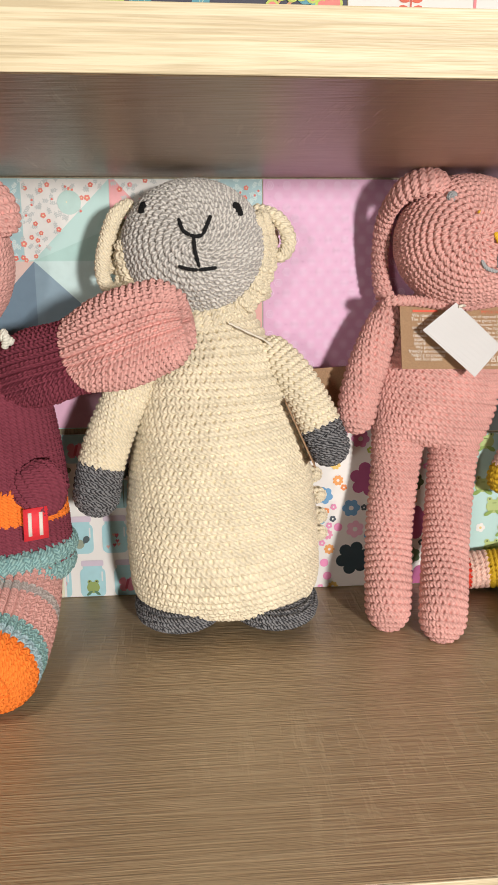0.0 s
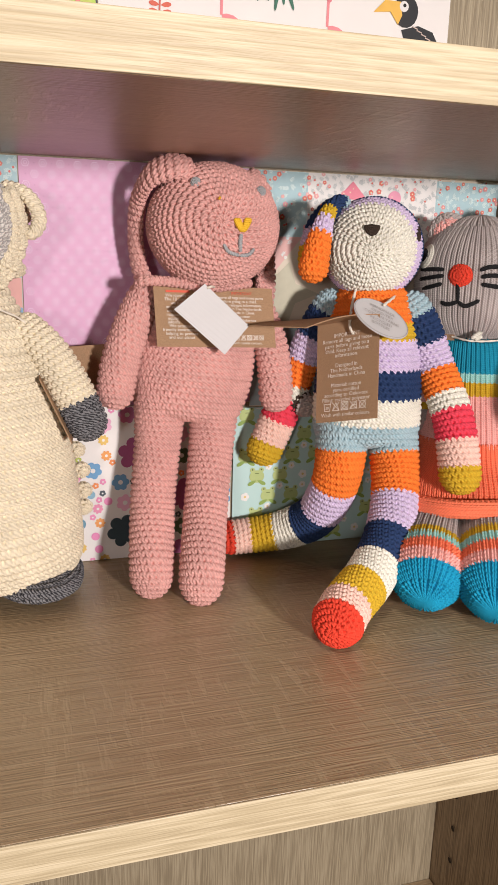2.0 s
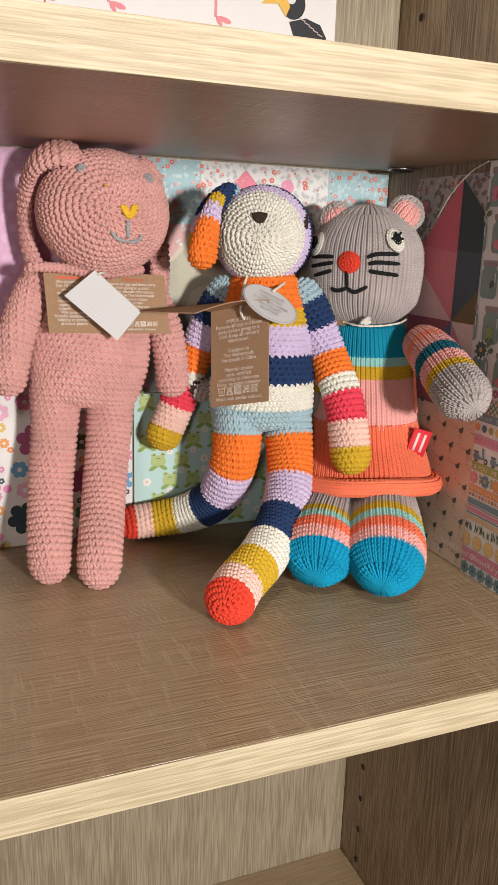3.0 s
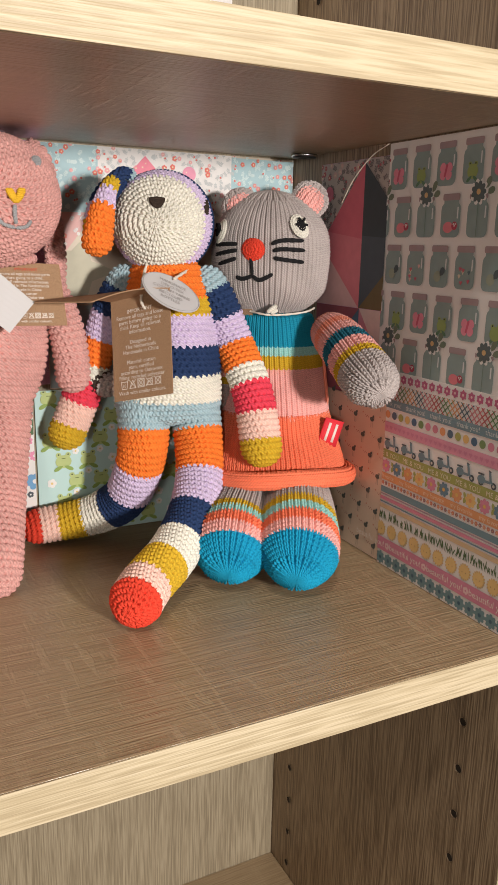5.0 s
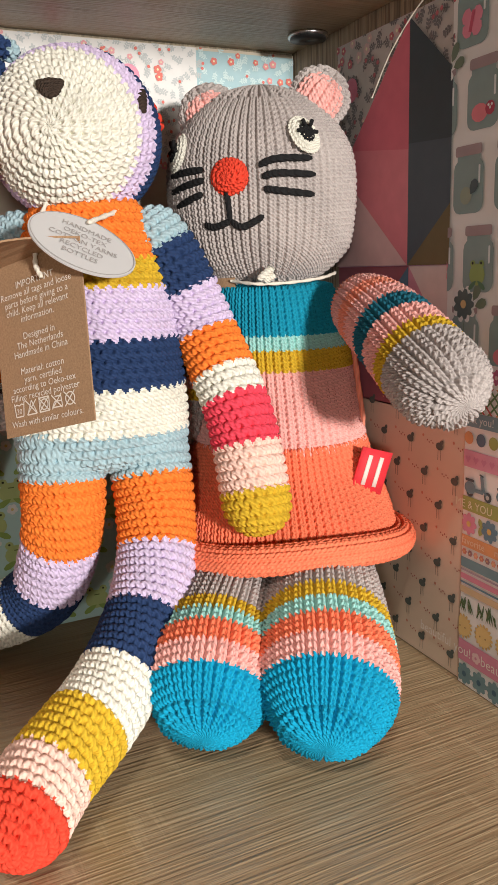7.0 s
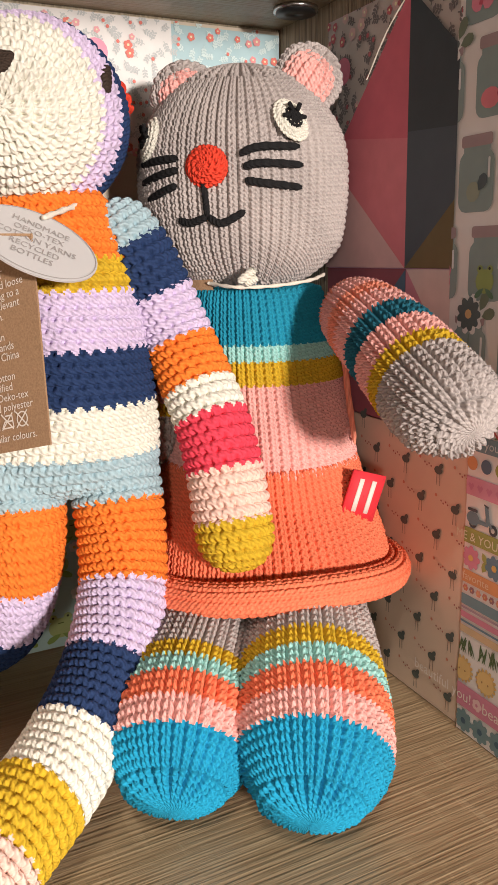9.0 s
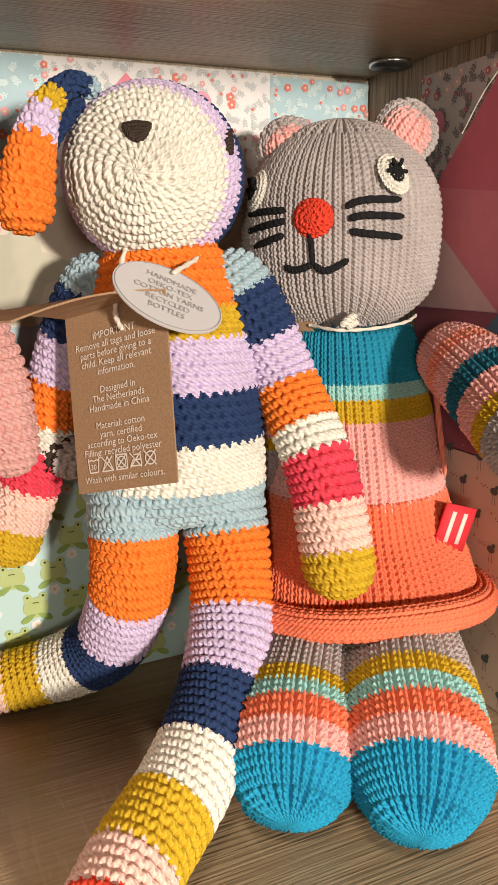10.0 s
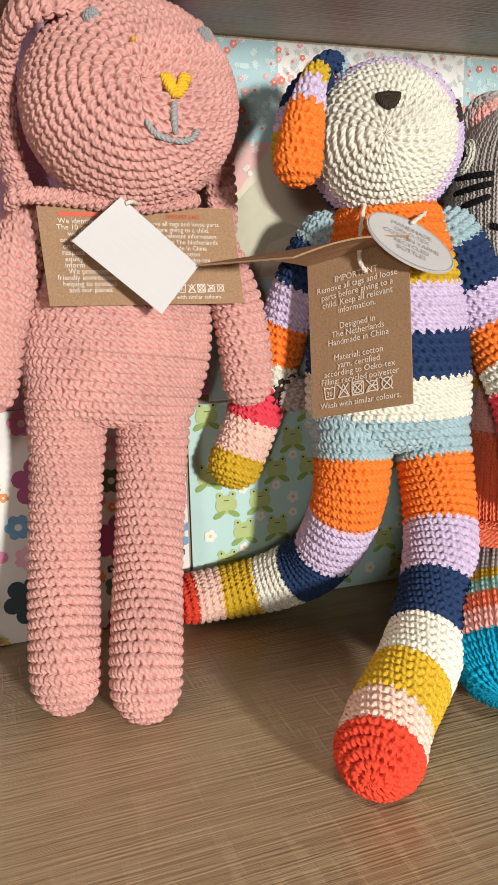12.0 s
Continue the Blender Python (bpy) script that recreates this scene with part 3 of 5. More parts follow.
def sheep():
    d = Doll()
    d.tube([(-0.043, 0.424, 0.014, 0.064, 0.040), (-0.043, 0.421, 0.036, 0.0825, 0.055), (-0.045, 0.416, 0.07, 0.0850, 0.064), (-0.047, 0.416, 0.112, 0.0835, 0.063), (-0.048, 0.417, 0.164, 0.0775, 0.060),
            (-0.0515, 0.420, 0.204, 0.0685, 0.054), (-0.053, 0.424, 0.243, 0.055, 0.046), (-0.056, 0.428, 0.270, 0.043, 0.038), (-0.062, 0.432, 0.295, 0.036, 0.034)],
           one(CREAM), ref=(0, -1, 0), caps=(0.016, 0.02), lumps=0.03, row=0.0066, wide=0.0075, dense=(7, 5))
    for x, y in ((-0.086, 0.420), (0.0, 0.418)):
        d.tube([(x, y, 0.002, 0.033, 0.042), (x, y, 0.014, 0.040, 0.052), (x, y, 0.032, 0.040, 0.052)], one(CHARCOAL), caps=(0.012, 0.01))
    # head: grey face, cream wool behind and under it
    f = Face((-0.067, 0.415, 0.337), (-0.02, -1, 0.05), 0.058, 0.059, 0.054)
    d.ball(f.c, f.f, 0.058, 0.0595, 0.0545, [(0.36, CREAM), (0.64, ASH)], row=0.0060, wide=0.0072, amp=1.1)
    ring = [(-0.067 + 0.054 * math.sin(t), 0.408 + 0.004 * math.cos(t), 0.335 - 0.055 * math.cos(t), 0.0100, 0.012) for t in np.linspace(-1.75, 1.75, 15)]
    d.tube(ring, one(CREAM), ref=(0, -1, 0), row=0.0055, wide=0.0065, lumps=0.35, amp=1.1)
    d.tube([(-0.102, 0.418, 0.286, 0.02, 0.02), (-0.066, 0.412, 0.277, 0.022, 0.024), (-0.03, 0.418, 0.286, 0.02, 0.02)], one(CREAM), row=0.006, wide=0.007, lumps=0.4)
    # wool loops that frame the lower cheek
    for k, t in enumerate(np.linspace(-0.1, 2.0, 15)):
        for q in (0.0, 0.006):
            d.ball((-0.067 + (0.0565 + q) * math.sin(t), 0.400 + q + 0.003 * (k % 2), 0.334 - (0.0545 + q) * math.cos(t)), (0.3, -1, 0.3), 0.0075, 0.0062, 0.0080, one(CREAM), dense=(5, 4))
    # ears: curled flat flaps
    d.tube([(-0.116, 0.422, 0.374, 0.005, 0.0045), (-0.130, 0.416, 0.364, 0.0062, 0.005), (-0.139, 0.412, 0.342, 0.0062, 0.005), (-0.143, 0.411, 0.320, 0.006, 0.005), (-0.139, 0.411, 0.306, 0.0055, 0.005), (-0.130, 0.414, 0.306, 0.005, 0.0045), (-0.126, 0.417, 0.325, 0.005, 0.0045)], one(CREAM), row=0.0046, wide=0.0054, ref=(0, -1, 0), amp=0.6)
    d.tube([(-0.127, 0.423, 0.362, 0.006, 0.003), (-0.132, 0.420, 0.335, 0.007, 0.003), (-0.135, 0.418, 0.316, 0.005, 0.003)], one(CREAM), row=0.0044, wide=0.0052, ref=(0.3, -1, 0))
    d.tube([(-0.018, 0.42, 0.369, 0.005, 0.0045), (0.000, 0.413, 0.363, 0.0055, 0.005), (0.009, 0.409, 0.352, 0.006, 0.005), (0.0115, 0.407, 0.340, 0.006, 0.005), (0.006, 0.408, 0.331, 0.0055, 0.0045), (-0.003, 0.412, 0.334, 0.0045, 0.0045)], one(CREAM), row=0.0046, wide=0.0054, ref=(0, -1, 0), amp=0.6)
    d.tube([(-0.012, 0.428, 0.362, 0.009, 0.003), (-0.005, 0.424, 0.345, 0.010, 0.003), (-0.006, 0.422, 0.334, 0.006, 0.003)], one(CREAM), row=0.0044, wide=0.0052, ref=(0, -1, 0))
    # wool locks along the back edge
    for z in (0.155, 0.135, 0.115, 0.095, 0.078, 0.20, 0.18, 0.30, 0.315, 0.33):
        x = 0.0410 - 0.9 * max(0, z - 0.10) ** 1.5 if z < 0.25 else -0.012
        d.ball((x + 0.003, 0.430, z), (0.4, -1, 0), 0.008, 0.0080, 0.0070, one(CREAM))
    # arms
    d.tube([(-0.108, 0.408, 0.245, 0.017, 0.015), (-0.132, 0.396, 0.205, 0.0185, 0.017), (-0.149, 0.390, 0.160, 0.019, 0.018), (-0.157, 0.388, 0.115, 0.019, 0.018)], [(0.66, CREAM), (0.34, CHARCOAL)])
    d.tube([(-0.012, 0.415, 0.258, 0.015, 0.014), (0.014, 0.402, 0.232, 0.0165, 0.016), (0.033, 0.395, 0.198, 0.018, 0.017), (0.052, 0.388, 0.155, 0.017, 0.016)], [(0.68, CREAM), (0.32, CHARCOAL)])
    # stitched face
    X = lambda px, py: ((px - 343) * 0.000452, (437 - py) * 0.000452 - 0.0035)
    for a, b in (((258, 355), (254, 376)), ((417, 358), (424, 381))):
        for k in (-2.5, 0, 2.5):
            d.strand(f.line([X(a[0] + k, a[1]), X((a[0] + b[0]) / 2 + k * 1.4, (a[1] + b[1]) / 2), X(b[0] + k, b[1])], 0.0012), 0.0018, BLACKY)
    for pts in (((318, 388), (325, 408), (337, 417)), ((337, 417), (348, 419), (359, 416)), ((359, 416), (366, 400), (373, 383)), ((343, 420), (345, 442), (352, 470)), ((315, 467), (332, 472), (350, 474)), ((350, 474), (366, 472), (382, 470))):
        d.strand(f.line([X(*p) for p in pts], 0.0018), 0.0015, BLACKY)
    return d.finish("crochet_sheep", "cream crocheted toy sheep with grey face and charcoal feet", "soft toy", "soft toys on the shelf")


def bunny():
    d = Doll()
    st = dict(row=0.0060, wide=0.0066)
    d.tube([(0.146, 0.436, 0.158, 0.044, 0.026), (0.148, 0.437, 0.172, 0.0515, 0.032), (0.152, 0.440, 0.200, 0.0585, 0.037), (0.1565, 0.444, 0.235, 0.0575, 0.036), (0.160, 0.447, 0.270, 0.047, 0.031), (0.163, 0.446, 0.300, 0.034, 0.029)], one(ROSE), caps=(0.010, 0.02), **st)
    f = Face((0.1635, 0.413, 0.341), (-0.11, -1, 0.08), 0.055, 0.061, 0.0545)
    d.ball(f.c, f.f, 0.055, 0.0590, 0.0545, one(ROSE), **st)
    d.tube([(0.121, 0.437, 0.195, 0.0260, 0.026), (0.117, 0.435, 0.14, 0.0220, 0.020), (0.1090, 0.420, 0.08, 0.0208, 0.0195), (0.1030, 0.392, 0.03, 0.0205, 0.0195), (0.1005, 0.380, -0.001, 0.019, 0.018)], one(ROSE), caps=(0.01, 0.022), **st)
    d.tube([(0.1745, 0.437, 0.195, 0.0260, 0.026), (0.1705, 0.433, 0.14, 0.0218, 0.020), (0.159, 0.406, 0.08, 0.0205, 0.0195), (0.1465, 0.368, 0.03, 0.0205, 0.0195), (0.1415, 0.354, -0.001, 0.019, 0.019)], one(ROSE), caps=(0.01, 0.022), **st)
    d.tube([(0.111, 0.436, 0.290, 0.013, 0.013), (0.0945, 0.428, 0.258, 0.0157, 0.015), (0.080, 0.420, 0.220, 0.0168, 0.016), (0.071, 0.414, 0.176, 0.0168, 0.016)], one(ROSE), **st)
    d.tube([(0.211, 0.440, 0.278, 0.014, 0.014), (0.2265, 0.434, 0.240, 0.0155, 0.015), (0.2325, 0.428, 0.205, 0.016, 0.016), (0.2335, 0.424, 0.166, 0.0155, 0.015)], one(ROSE), **st)
    # long folded ears
    d.tube([(0.142, 0.395, 0.387, 0.011, 0.0050), (0.124, 0.394, 0.389, 0.0130, 0.0050), (0.107, 0.406, 0.382, 0.0125, 0.0050), (0.0990, 0.428, 0.364, 0.0100, 0.0050), (0.0975, 0.440, 0.336, 0.0085, 0.0050), (0.1005, 0.446, 0.309, 0.0085, 0.0050), (0.1065, 0.447, 0.290, 0.008, 0.0050)], one(ROSE), ref=(-0.8, -0.55, 0.5), **st)
    d.tube([(0.196, 0.425, 0.388, 0.010, 0.005), (0.211, 0.430, 0.376, 0.012, 0.006), (0.218, 0.436, 0.350, 0.012, 0.006), (0.223, 0.442, 0.318, 0.011, 0.006), (0.226, 0.446, 0.285, 0.011, 0.006), (0.224, 0.448, 0.255, 0.009, 0.006)], one(ROSE), ref=(0.45, -0.9, 0.1), **st)
    # yarn tie round the neck
    d.tube([(0.094, 0.412, 0.288, 0.004, 0.004), (0.100, 0.400, 0.293, 0.004, 0.004), (0.125, 0.404, 0.292, 0.004, 0.004), (0.16, 0.402, 0.288, 0.004, 0.004), (0.20, 0.408, 0.292, 0.004, 0.004)], one(ROSE), row=0.004, wide=0.004)
    X = lambda px, py: ((px - 284) * 0.000468 - 0.006, (370 - py) * 0.000468)
    for px, py in ((253, 303), (375, 312)):
        d.ball(f.at(*X(px, py), 0.0), f.f, 0.0022, 0.0042, 0.0042, one(SILVER), row=0.002, wide=0.002)
    for k in (-2.5, 0, 2.5):
        d.strand(f.line([X(322 + k, 366), X(328 + k, 378), X(334, 389)], 0.0018), 0.0021, GOLD)
        d.strand(f.line([X(346 + k, 364), X(341 + k, 377), X(334, 389)], 0.0018), 0.0021, GOLD)
    d.strand(f.line([X(332, 392), X(331, 406), X(333, 424)], 0.0015), 0.0018, SILVER)
    d.strand(f.line([X(300, 411), X(311, 424), X(332, 430)], 0.0015), 0.0016, SILVER)
    d.strand(f.line([X(332, 430), X(350, 427), X(360, 416)], 0.0015), 0.0016, SILVER)
    d.strand(f.line([X(291, 331), X(294, 333)], 0.001), 0.0015, GOLD)
    return d.finish("crochet_bunny", "dusty pink crocheted toy bunny with folded floppy ears", "soft toy", "soft toys on the shelf")


def dog():
    d = Doll()
    body = [(0.10, ICE), (0.02, ICE), (0.20, ICE), (0.17, WHITE), (0.19, NAVY), (0.18, LILAC), (0.10, MUSTARD), (0.16, ORANGE)]
    d.tube([(0.3185, 0.392, 0.134, 0.041, 0.026), (0.3180, 0.393, 0.150, 0.0505, 0.034), (0.3180, 0.395, 0.18, 0.0520, 0.037), (0.3195, 0.399, 0.225, 0.048, 0.035), (0.3205, 0.403, 0.265, 0.039, 0.031), (0.3205, 0.407, 0.295, 0.029, 0.028)], body, ref=(-0.47, -0.87, 0), caps=(0.012, 0.012), bands=[(0.160, ICE), (0.186, WHITE), (0.2135, NAVY), (0.242, LILAC), (0.258, MUSTARD), (1, ORANGE)])
    f = Face((0.3195, 0.408, 0.3255), (-0.47, -0.87, -0.03), 0.0515, 0.0475, 0.0470)
    d.ball(f.c, f.f, 0.0515, 0.0475, 0.0470, [(0.555, NAVY), (0.11, LILAC), (0.335, WHITE)], wide=0.0062, row=0.0056)
    # hanging leg and the leg bent along the back
    leg = [(0.0565, ICE), (0.050, ORANGE), (0.047, LILAC), (0.047, NAVY), (0.038, WHITE), (0.0365, MUSTARD), (0.026, BLUSH), (0.038, RED)]
    d.tube([(0.3405, 0.387, 0.159, 0.0225, 0.026), (0.3415, 0.379, 0.142, 0.0232, 0.025), (0.3400, 0.367, 0.112, 0.0225, 0.023), (0.3325, 0.350, 0.083, 0.0222, 0.0225), (0.3140, 0.326, 0.057, 0.0222, 0.022), (0.285, 0.296, 0.039, 0.0220, 0.022), (0.250, 0.266, 0.029, 0.0215, 0.0215), (0.232, 0.246, 0.0235, 0.0215, 0.0215), (0.2215, 0.234, 0.0215, 0.020, 0.020)], leg, ref=(0.25, -0.5, 0.8), caps=(0.01, 0.019))
    d.tube([(0.2965, 0.402, 0.159, 0.024, 0.028), (0.2935, 0.395, 0.142, 0.0248, 0.026), (0.2910, 0.393, 0.110, 0.0235, 0.0235), (0.2870, 0.403, 0.080, 0.0230, 0.0225), (0.280, 0.423, 0.052, 0.0225, 0.021), (0.260, 0.442, 0.034, 0.0205, 0.020), (0.234, 0.454, 0.0255, 0.0185, 0.0185), (0.208, 0.460, 0.022, 0.0178, 0.0178), (0.184, 0.462, 0.020, 0.0175, 0.0175)], [(0.064, ICE), (0.052, ORANGE)] + leg[2:], ref=(0.2, -0.9, 0.3), caps=(0.01, 0.018))
    # arms
    arm = [(0.15, ICE), (0.125, NAVY), (0.125, LILAC), (0.12, ORANGE), (0.075, WHITE), (0.125, CRIMSON), (0.115, BLUSH), (0.165, MUSTARD)]
    d.tube([(0.349, 0.394, 0.284, 0.015, 0.015), (0.364, 0.387, 0.258, 0.0185, 0.017), (0.380, 0.376, 0.215, 0.0185, 0.0175), (0.388, 0.348, 0.168, 0.019, 0.0185), (0.3885, 0.329, 0.120, 0.0195, 0.0190), (0.3880, 0.324, 0.1005, 0.0185, 0.018)], arm, ref=(0, -1, 0))
    d.tube([(0.294, 0.420, 0.284, 0.015, 0.015), (0.279, 0.428, 0.255, 0.017, 0.016), (0.265, 0.440, 0.213, 0.0168, 0.016), (0.249, 0.448, 0.163, 0.018, 0.017), (0.230, 0.449, 0.117, 0.018, 0.017), (0.225, 0.448, 0.105, 0.017, 0.016)], arm, ref=(0, -1, 0))
    # ears
    ear = [(0.12, ICE), (0.22, NAVY), (0.10, MUSTARD), (0.14, LILAC), (0.42, ORANGE)]
    d.tube([(0.290, 0.406, 0.367, 0.0045, 0.005), (0.274, 0.392, 0.366, 0.0050, 0.006), (0.259, 0.378, 0.353, 0.0065, 0.007), (0.249, 0.367, 0.333, 0.0100, 0.009), (0.2425, 0.362, 0.308, 0.0128, 0.011), (0.241, 0.361, 0.295, 0.0110, 0.010)], ear, ref=(0.1, -1, 0.2), wide=0.0058)
    d.tube([(0.280, 0.408, 0.366, 0.008, 0.005), (0.262, 0.400, 0.348, 0.010, 0.005), (0.250, 0.388, 0.328, 0.010, 0.005), (0.244, 0.378, 0.306, 0.010, 0.005)], [(0.5, NAVY), (0.2, LILAC), (0.3, MUSTARD)], ref=(-0.5, -1, 0.2))
    d.tube([(0.345, 0.432, 0.362, 0.006, 0.006), (0.358, 0.436, 0.356, 0.008, 0.007), (0.370, 0.436, 0.346, 0.009, 0.007), (0.376, 0.434, 0.332, 0.008, 0.007)], [(0.35, NAVY), (0.65, RED)], ref=(0.6, -1, 0.2))
    d.tube([(0.275, 0.425, 0.165, 0.010, 0.010), (0.262, 0.440, 0.172, 0.013, 0.013), (0.250, 0.448, 0.165, 0.011, 0.011)], [(0.4, GREY), (0.3, BROWN), (0.3, GREY)])
    # nose and eye
    X = lambda px, py: ((px - 538) * 0.00031 + 0.0015, (232 - py) * 0.00031 + 0.0175)
    for k in np.linspace(-1, 1, 7):
        d.strand(f.line([X(538 + 19 * k, 215 + 3 * abs(k)), X(538 + 14 * k, 232), X(541 + 3 * k, 248 - 4 * abs(k))], 0.0016), 0.0019, BROWN)
    for k in (-2, 0, 2):
        d.strand(f.line([(0.0415, 0.019 + k * 0.001), (0.0430, 0.010 + k * 0.001)], 0.0012), 0.0024, BROWN)
    return d.finish("crochet_dog", "multicoloured striped crocheted toy dog with white face", "soft toy", "soft toys on the shelf")


def cat():
    d = Doll()
    kn = dict(kind="knit", row=0.0037, wide=0.0050, dense=(8, 4), amp=1.15)
    big = dict(kind="knit", row=0.0043, wide=0.0060, dense=(10, 4), amp=1.15)
    f = Face((0.438, 0.411, 0.303), (-0.44, -0.9, 0.0), 0.043, 0.0600, 0.0625, [(-0.064, 0.03, 0.02), (-0.054, 0.038, 0.029), (-0.044, 0.0505, 0.038), (-0.034, 0.0565, 0.0415), (0, 0.0595, 0.043), (0.015, 0.0575, 0.042), (0.035, 0.0495, 0.037), (0.045, 0.041, 0.031), (0.055, 0.028, 0.022)])
    s2 = f.s
    d.tube([(0.439, 0.411, 0.233, 0.048, 0.036), (0.438, 0.411, 0.262, 0.0560, 0.041), (0.438, 0.411, 0.298, 0.0595, 0.043), (0.438, 0.412, 0.333, 0.0560, 0.041), (0.4385, 0.413, 0.361, 0.050, 0.037)], one(GREY), ref=tuple(f.f), caps=(0.034, 0.050), **kn)
    # body: striped top, coral skirt
    d.tube([(0.4405, 0.412, 0.241, 0.040, 0.034), (0.440, 0.410, 0.232, 0.044, 0.037), (0.438, 0.403, 0.20, 0.050, 0.040), (0.435, 0.392, 0.155, 0.0555, 0.044), (0.433, 0.386, 0.135, 0.057, 0.045)], [(0.14, TEAL), (0.17, TEAL), (0.12, AQUA), (0.14, MUSTARD), (0.43, PINK)], ref=tuple(f.f), level=True, caps=(0.004, 0.004), bands=[(0.1876, PINK), (0.2005, MUSTARD), (0.209, AQUA), (1, TEAL)], **kn)
    d.tube([(0.4335, 0.388, 0.1445, 0.0565, 0.0450), (0.432, 0.383, 0.122, 0.062, 0.049), (0.429, 0.374, 0.102, 0.068, 0.056), (0.4265, 0.3675, 0.083, 0.0715, 0.0635)], one(CORAL), ref=tuple(f.f), level=True, caps=(0.003, 0.0), **kn)
    hem = []
    for t in np.linspace(-2.2, 2.2, 17):
        p = np.array((0.426, 0.367, 0.083)) + s2 * 0.0745 * math.sin(t) + f.f * 0.0665 * math.cos(t) + np.array((0, 0, 0.006 * math.cos(t) + 0.002 * math.sin(3 * t + 0.5)))
        hem.append((*p, 0.0085, 0.0085))
    d.tube(hem, one(CORAL), ref=(0, 0, 1), row=0.0046, wide=0.0056, kind="knit", amp=0.55)
    # legs with turquoise feet
    leg = [(0.555, GREY), (0.055, MUSTARD), (0.05, AQUA), (0.06, CORAL), (0.055, PINK), (0.225, TURQ)]
    d.tube([(0.403, 0.385, 0.068, 0.026, 0.025), (0.382, 0.354, 0.059, 0.030, 0.028), (0.358, 0.321, 0.048, 0.0335, 0.031), (0.340, 0.292, 0.038, 0.0345, 0.0335), (0.324, 0.265, 0.0225, 0.030, 0.027)], leg, ref=(-0.3, -0.6, 0.7), caps=(0.006, 0.030), **big)
    d.tube([(0.452, 0.378, 0.070, 0.027, 0.026), (0.435, 0.338, 0.062, 0.0325, 0.030), (0.412, 0.295, 0.052, 0.036, 0.034), (0.393, 0.260, 0.0395, 0.0365, 0.0355), (0.373, 0.229, 0.0235, 0.031, 0.028)], leg, ref=(-0.3, -0.6, 0.7), caps=(0.006, 0.032), **big)
    # arms
    arm = [(0.04, PETROL), (0.10, SALMON), (0.10, PINK), (0.07, SALMON), (0.09, PINK), (0.09, PETROL), (0.10, PINK), (0.06, MUSTARD), (0.35, GREY)]
    d.tube([(0.471, 0.356, 0.228, 0.016, 0.016), (0.4695, 0.332, 0.222, 0.0215, 0.021), (0.466, 0.300, 0.210, 0.0235, 0.023), (0.462, 0.266, 0.194, 0.0245, 0.024), (0.459, 0.235, 0.181, 0.023, 0.023)], arm, ref=(0, 0, 1), caps=(0.008, 0.023), **big)
    d.tube([(0.396, 0.408, 0.236, 0.015, 0.015), (0.382, 0.408, 0.215, 0.019, 0.019), (0.372, 0.408, 0.18, 0.021, 0.021), (0.366, 0.406, 0.14, 0.020, 0.020)], arm, ref=(0, -1, 0), **kn)
    # ears
    for u, w, tilt in ((-0.031, 0.040, -0.5), (0.037, 0.048, 0.72)):
        c = f.c + s2 * u + f.u * w + f.f * 0.002
        ax = s2 * tilt + f.u
        ax = ax / np.linalg.norm(ax)
        d.tube([(*(c - ax * 0.012), 0.016, 0.006), (*(c + ax * 0.005), 0.0180, 0.0068), (*(c + ax * 0.020), 0.0115, 0.006)], one(GREY), ref=tuple(f.f), caps=(0.004, 0.012), **kn)
        c2 = c + f.f * 0.0045
        d.tube([(*(c2 - ax * 0.012), 0.0120, 0.004), (*(c2 + ax * 0.003), 0.0135, 0.0050), (*(c2 + ax * 0.014), 0.0085, 0.004)], one(PINK), ref=tuple(f.f), caps=(0.003, 0.008), row=0.0040, wide=0.0055, kind="knit")
    X = lambda px, py: ((px - 465) * 0.000368 + 0.002, (330 - py) * 0.000291 - 0.0045)
    for px, py, r in ((530, 237, 0.0108), (322, 258, 0.0105)):
        c = f.at(*X(px, py), 0.0)
        nrm = unit(c - f.c)
        d.ball(c, nrm, 0.0030, r, r * 1.12, one(WHITE), row=0.0028, wide=0.004)
        d.ball(c + nrm * 0.0016, nrm, 0.0030, 0.0056, 0.0064, one(BLACKY), row=0.002, wide=0.003)
        for k in range(6):
            t = k * math.pi / 3
            q = np.cross(nrm, (0, 0, 1))
            e = q / np.linalg.norm(q) * math.cos(t) + np.array((0, 0, 1.0)) * math.sin(t)
            d.strand([c + nrm * 0.0038 + e * 0.003, c + nrm * 0.0034 + e * 0.0078], 0.0012, BLACKY)
    c = f.at(*X(408, 315), 0.0)
    d.ball(c, unit(c - f.c), 0.006, 0.0115, 0.0105, one(RED), row=0.0034, wide=0.0048)
    for pts in (((455, 296), (485, 284), (542, 283)), ((460, 318), (487, 312), (547, 315)), ((462, 341), (490, 346), (545, 354)), ((308, 303), (335, 299), (366, 298)), ((307, 336), (338, 325), (366, 318)), ((316, 367), (340, 355), (363, 345)),
                ((402, 343), (405, 370), (407, 402)), ((364, 406), (382, 412), (407, 402)), ((407, 402), (428, 414), (462, 394))):
        for k in (-1.5, 1.5):
            d.strand(f.line([X(px, py + k) for px, py in pts], 0.0022), 0.0017, BLACKY)
    # red woven tab on the skirt seam, with its two woven marks
    tab = np.array((0.468, 0.330, 0.126))
    d.patch(tab, (0.93, -0.10, -0.30), (0.30, -0.08, 1), 0.021, 0.027, TAB_RED)
    nz = unit(np.cross((0.93, -0.10, -0.30), (0.30, -0.08, 1)))
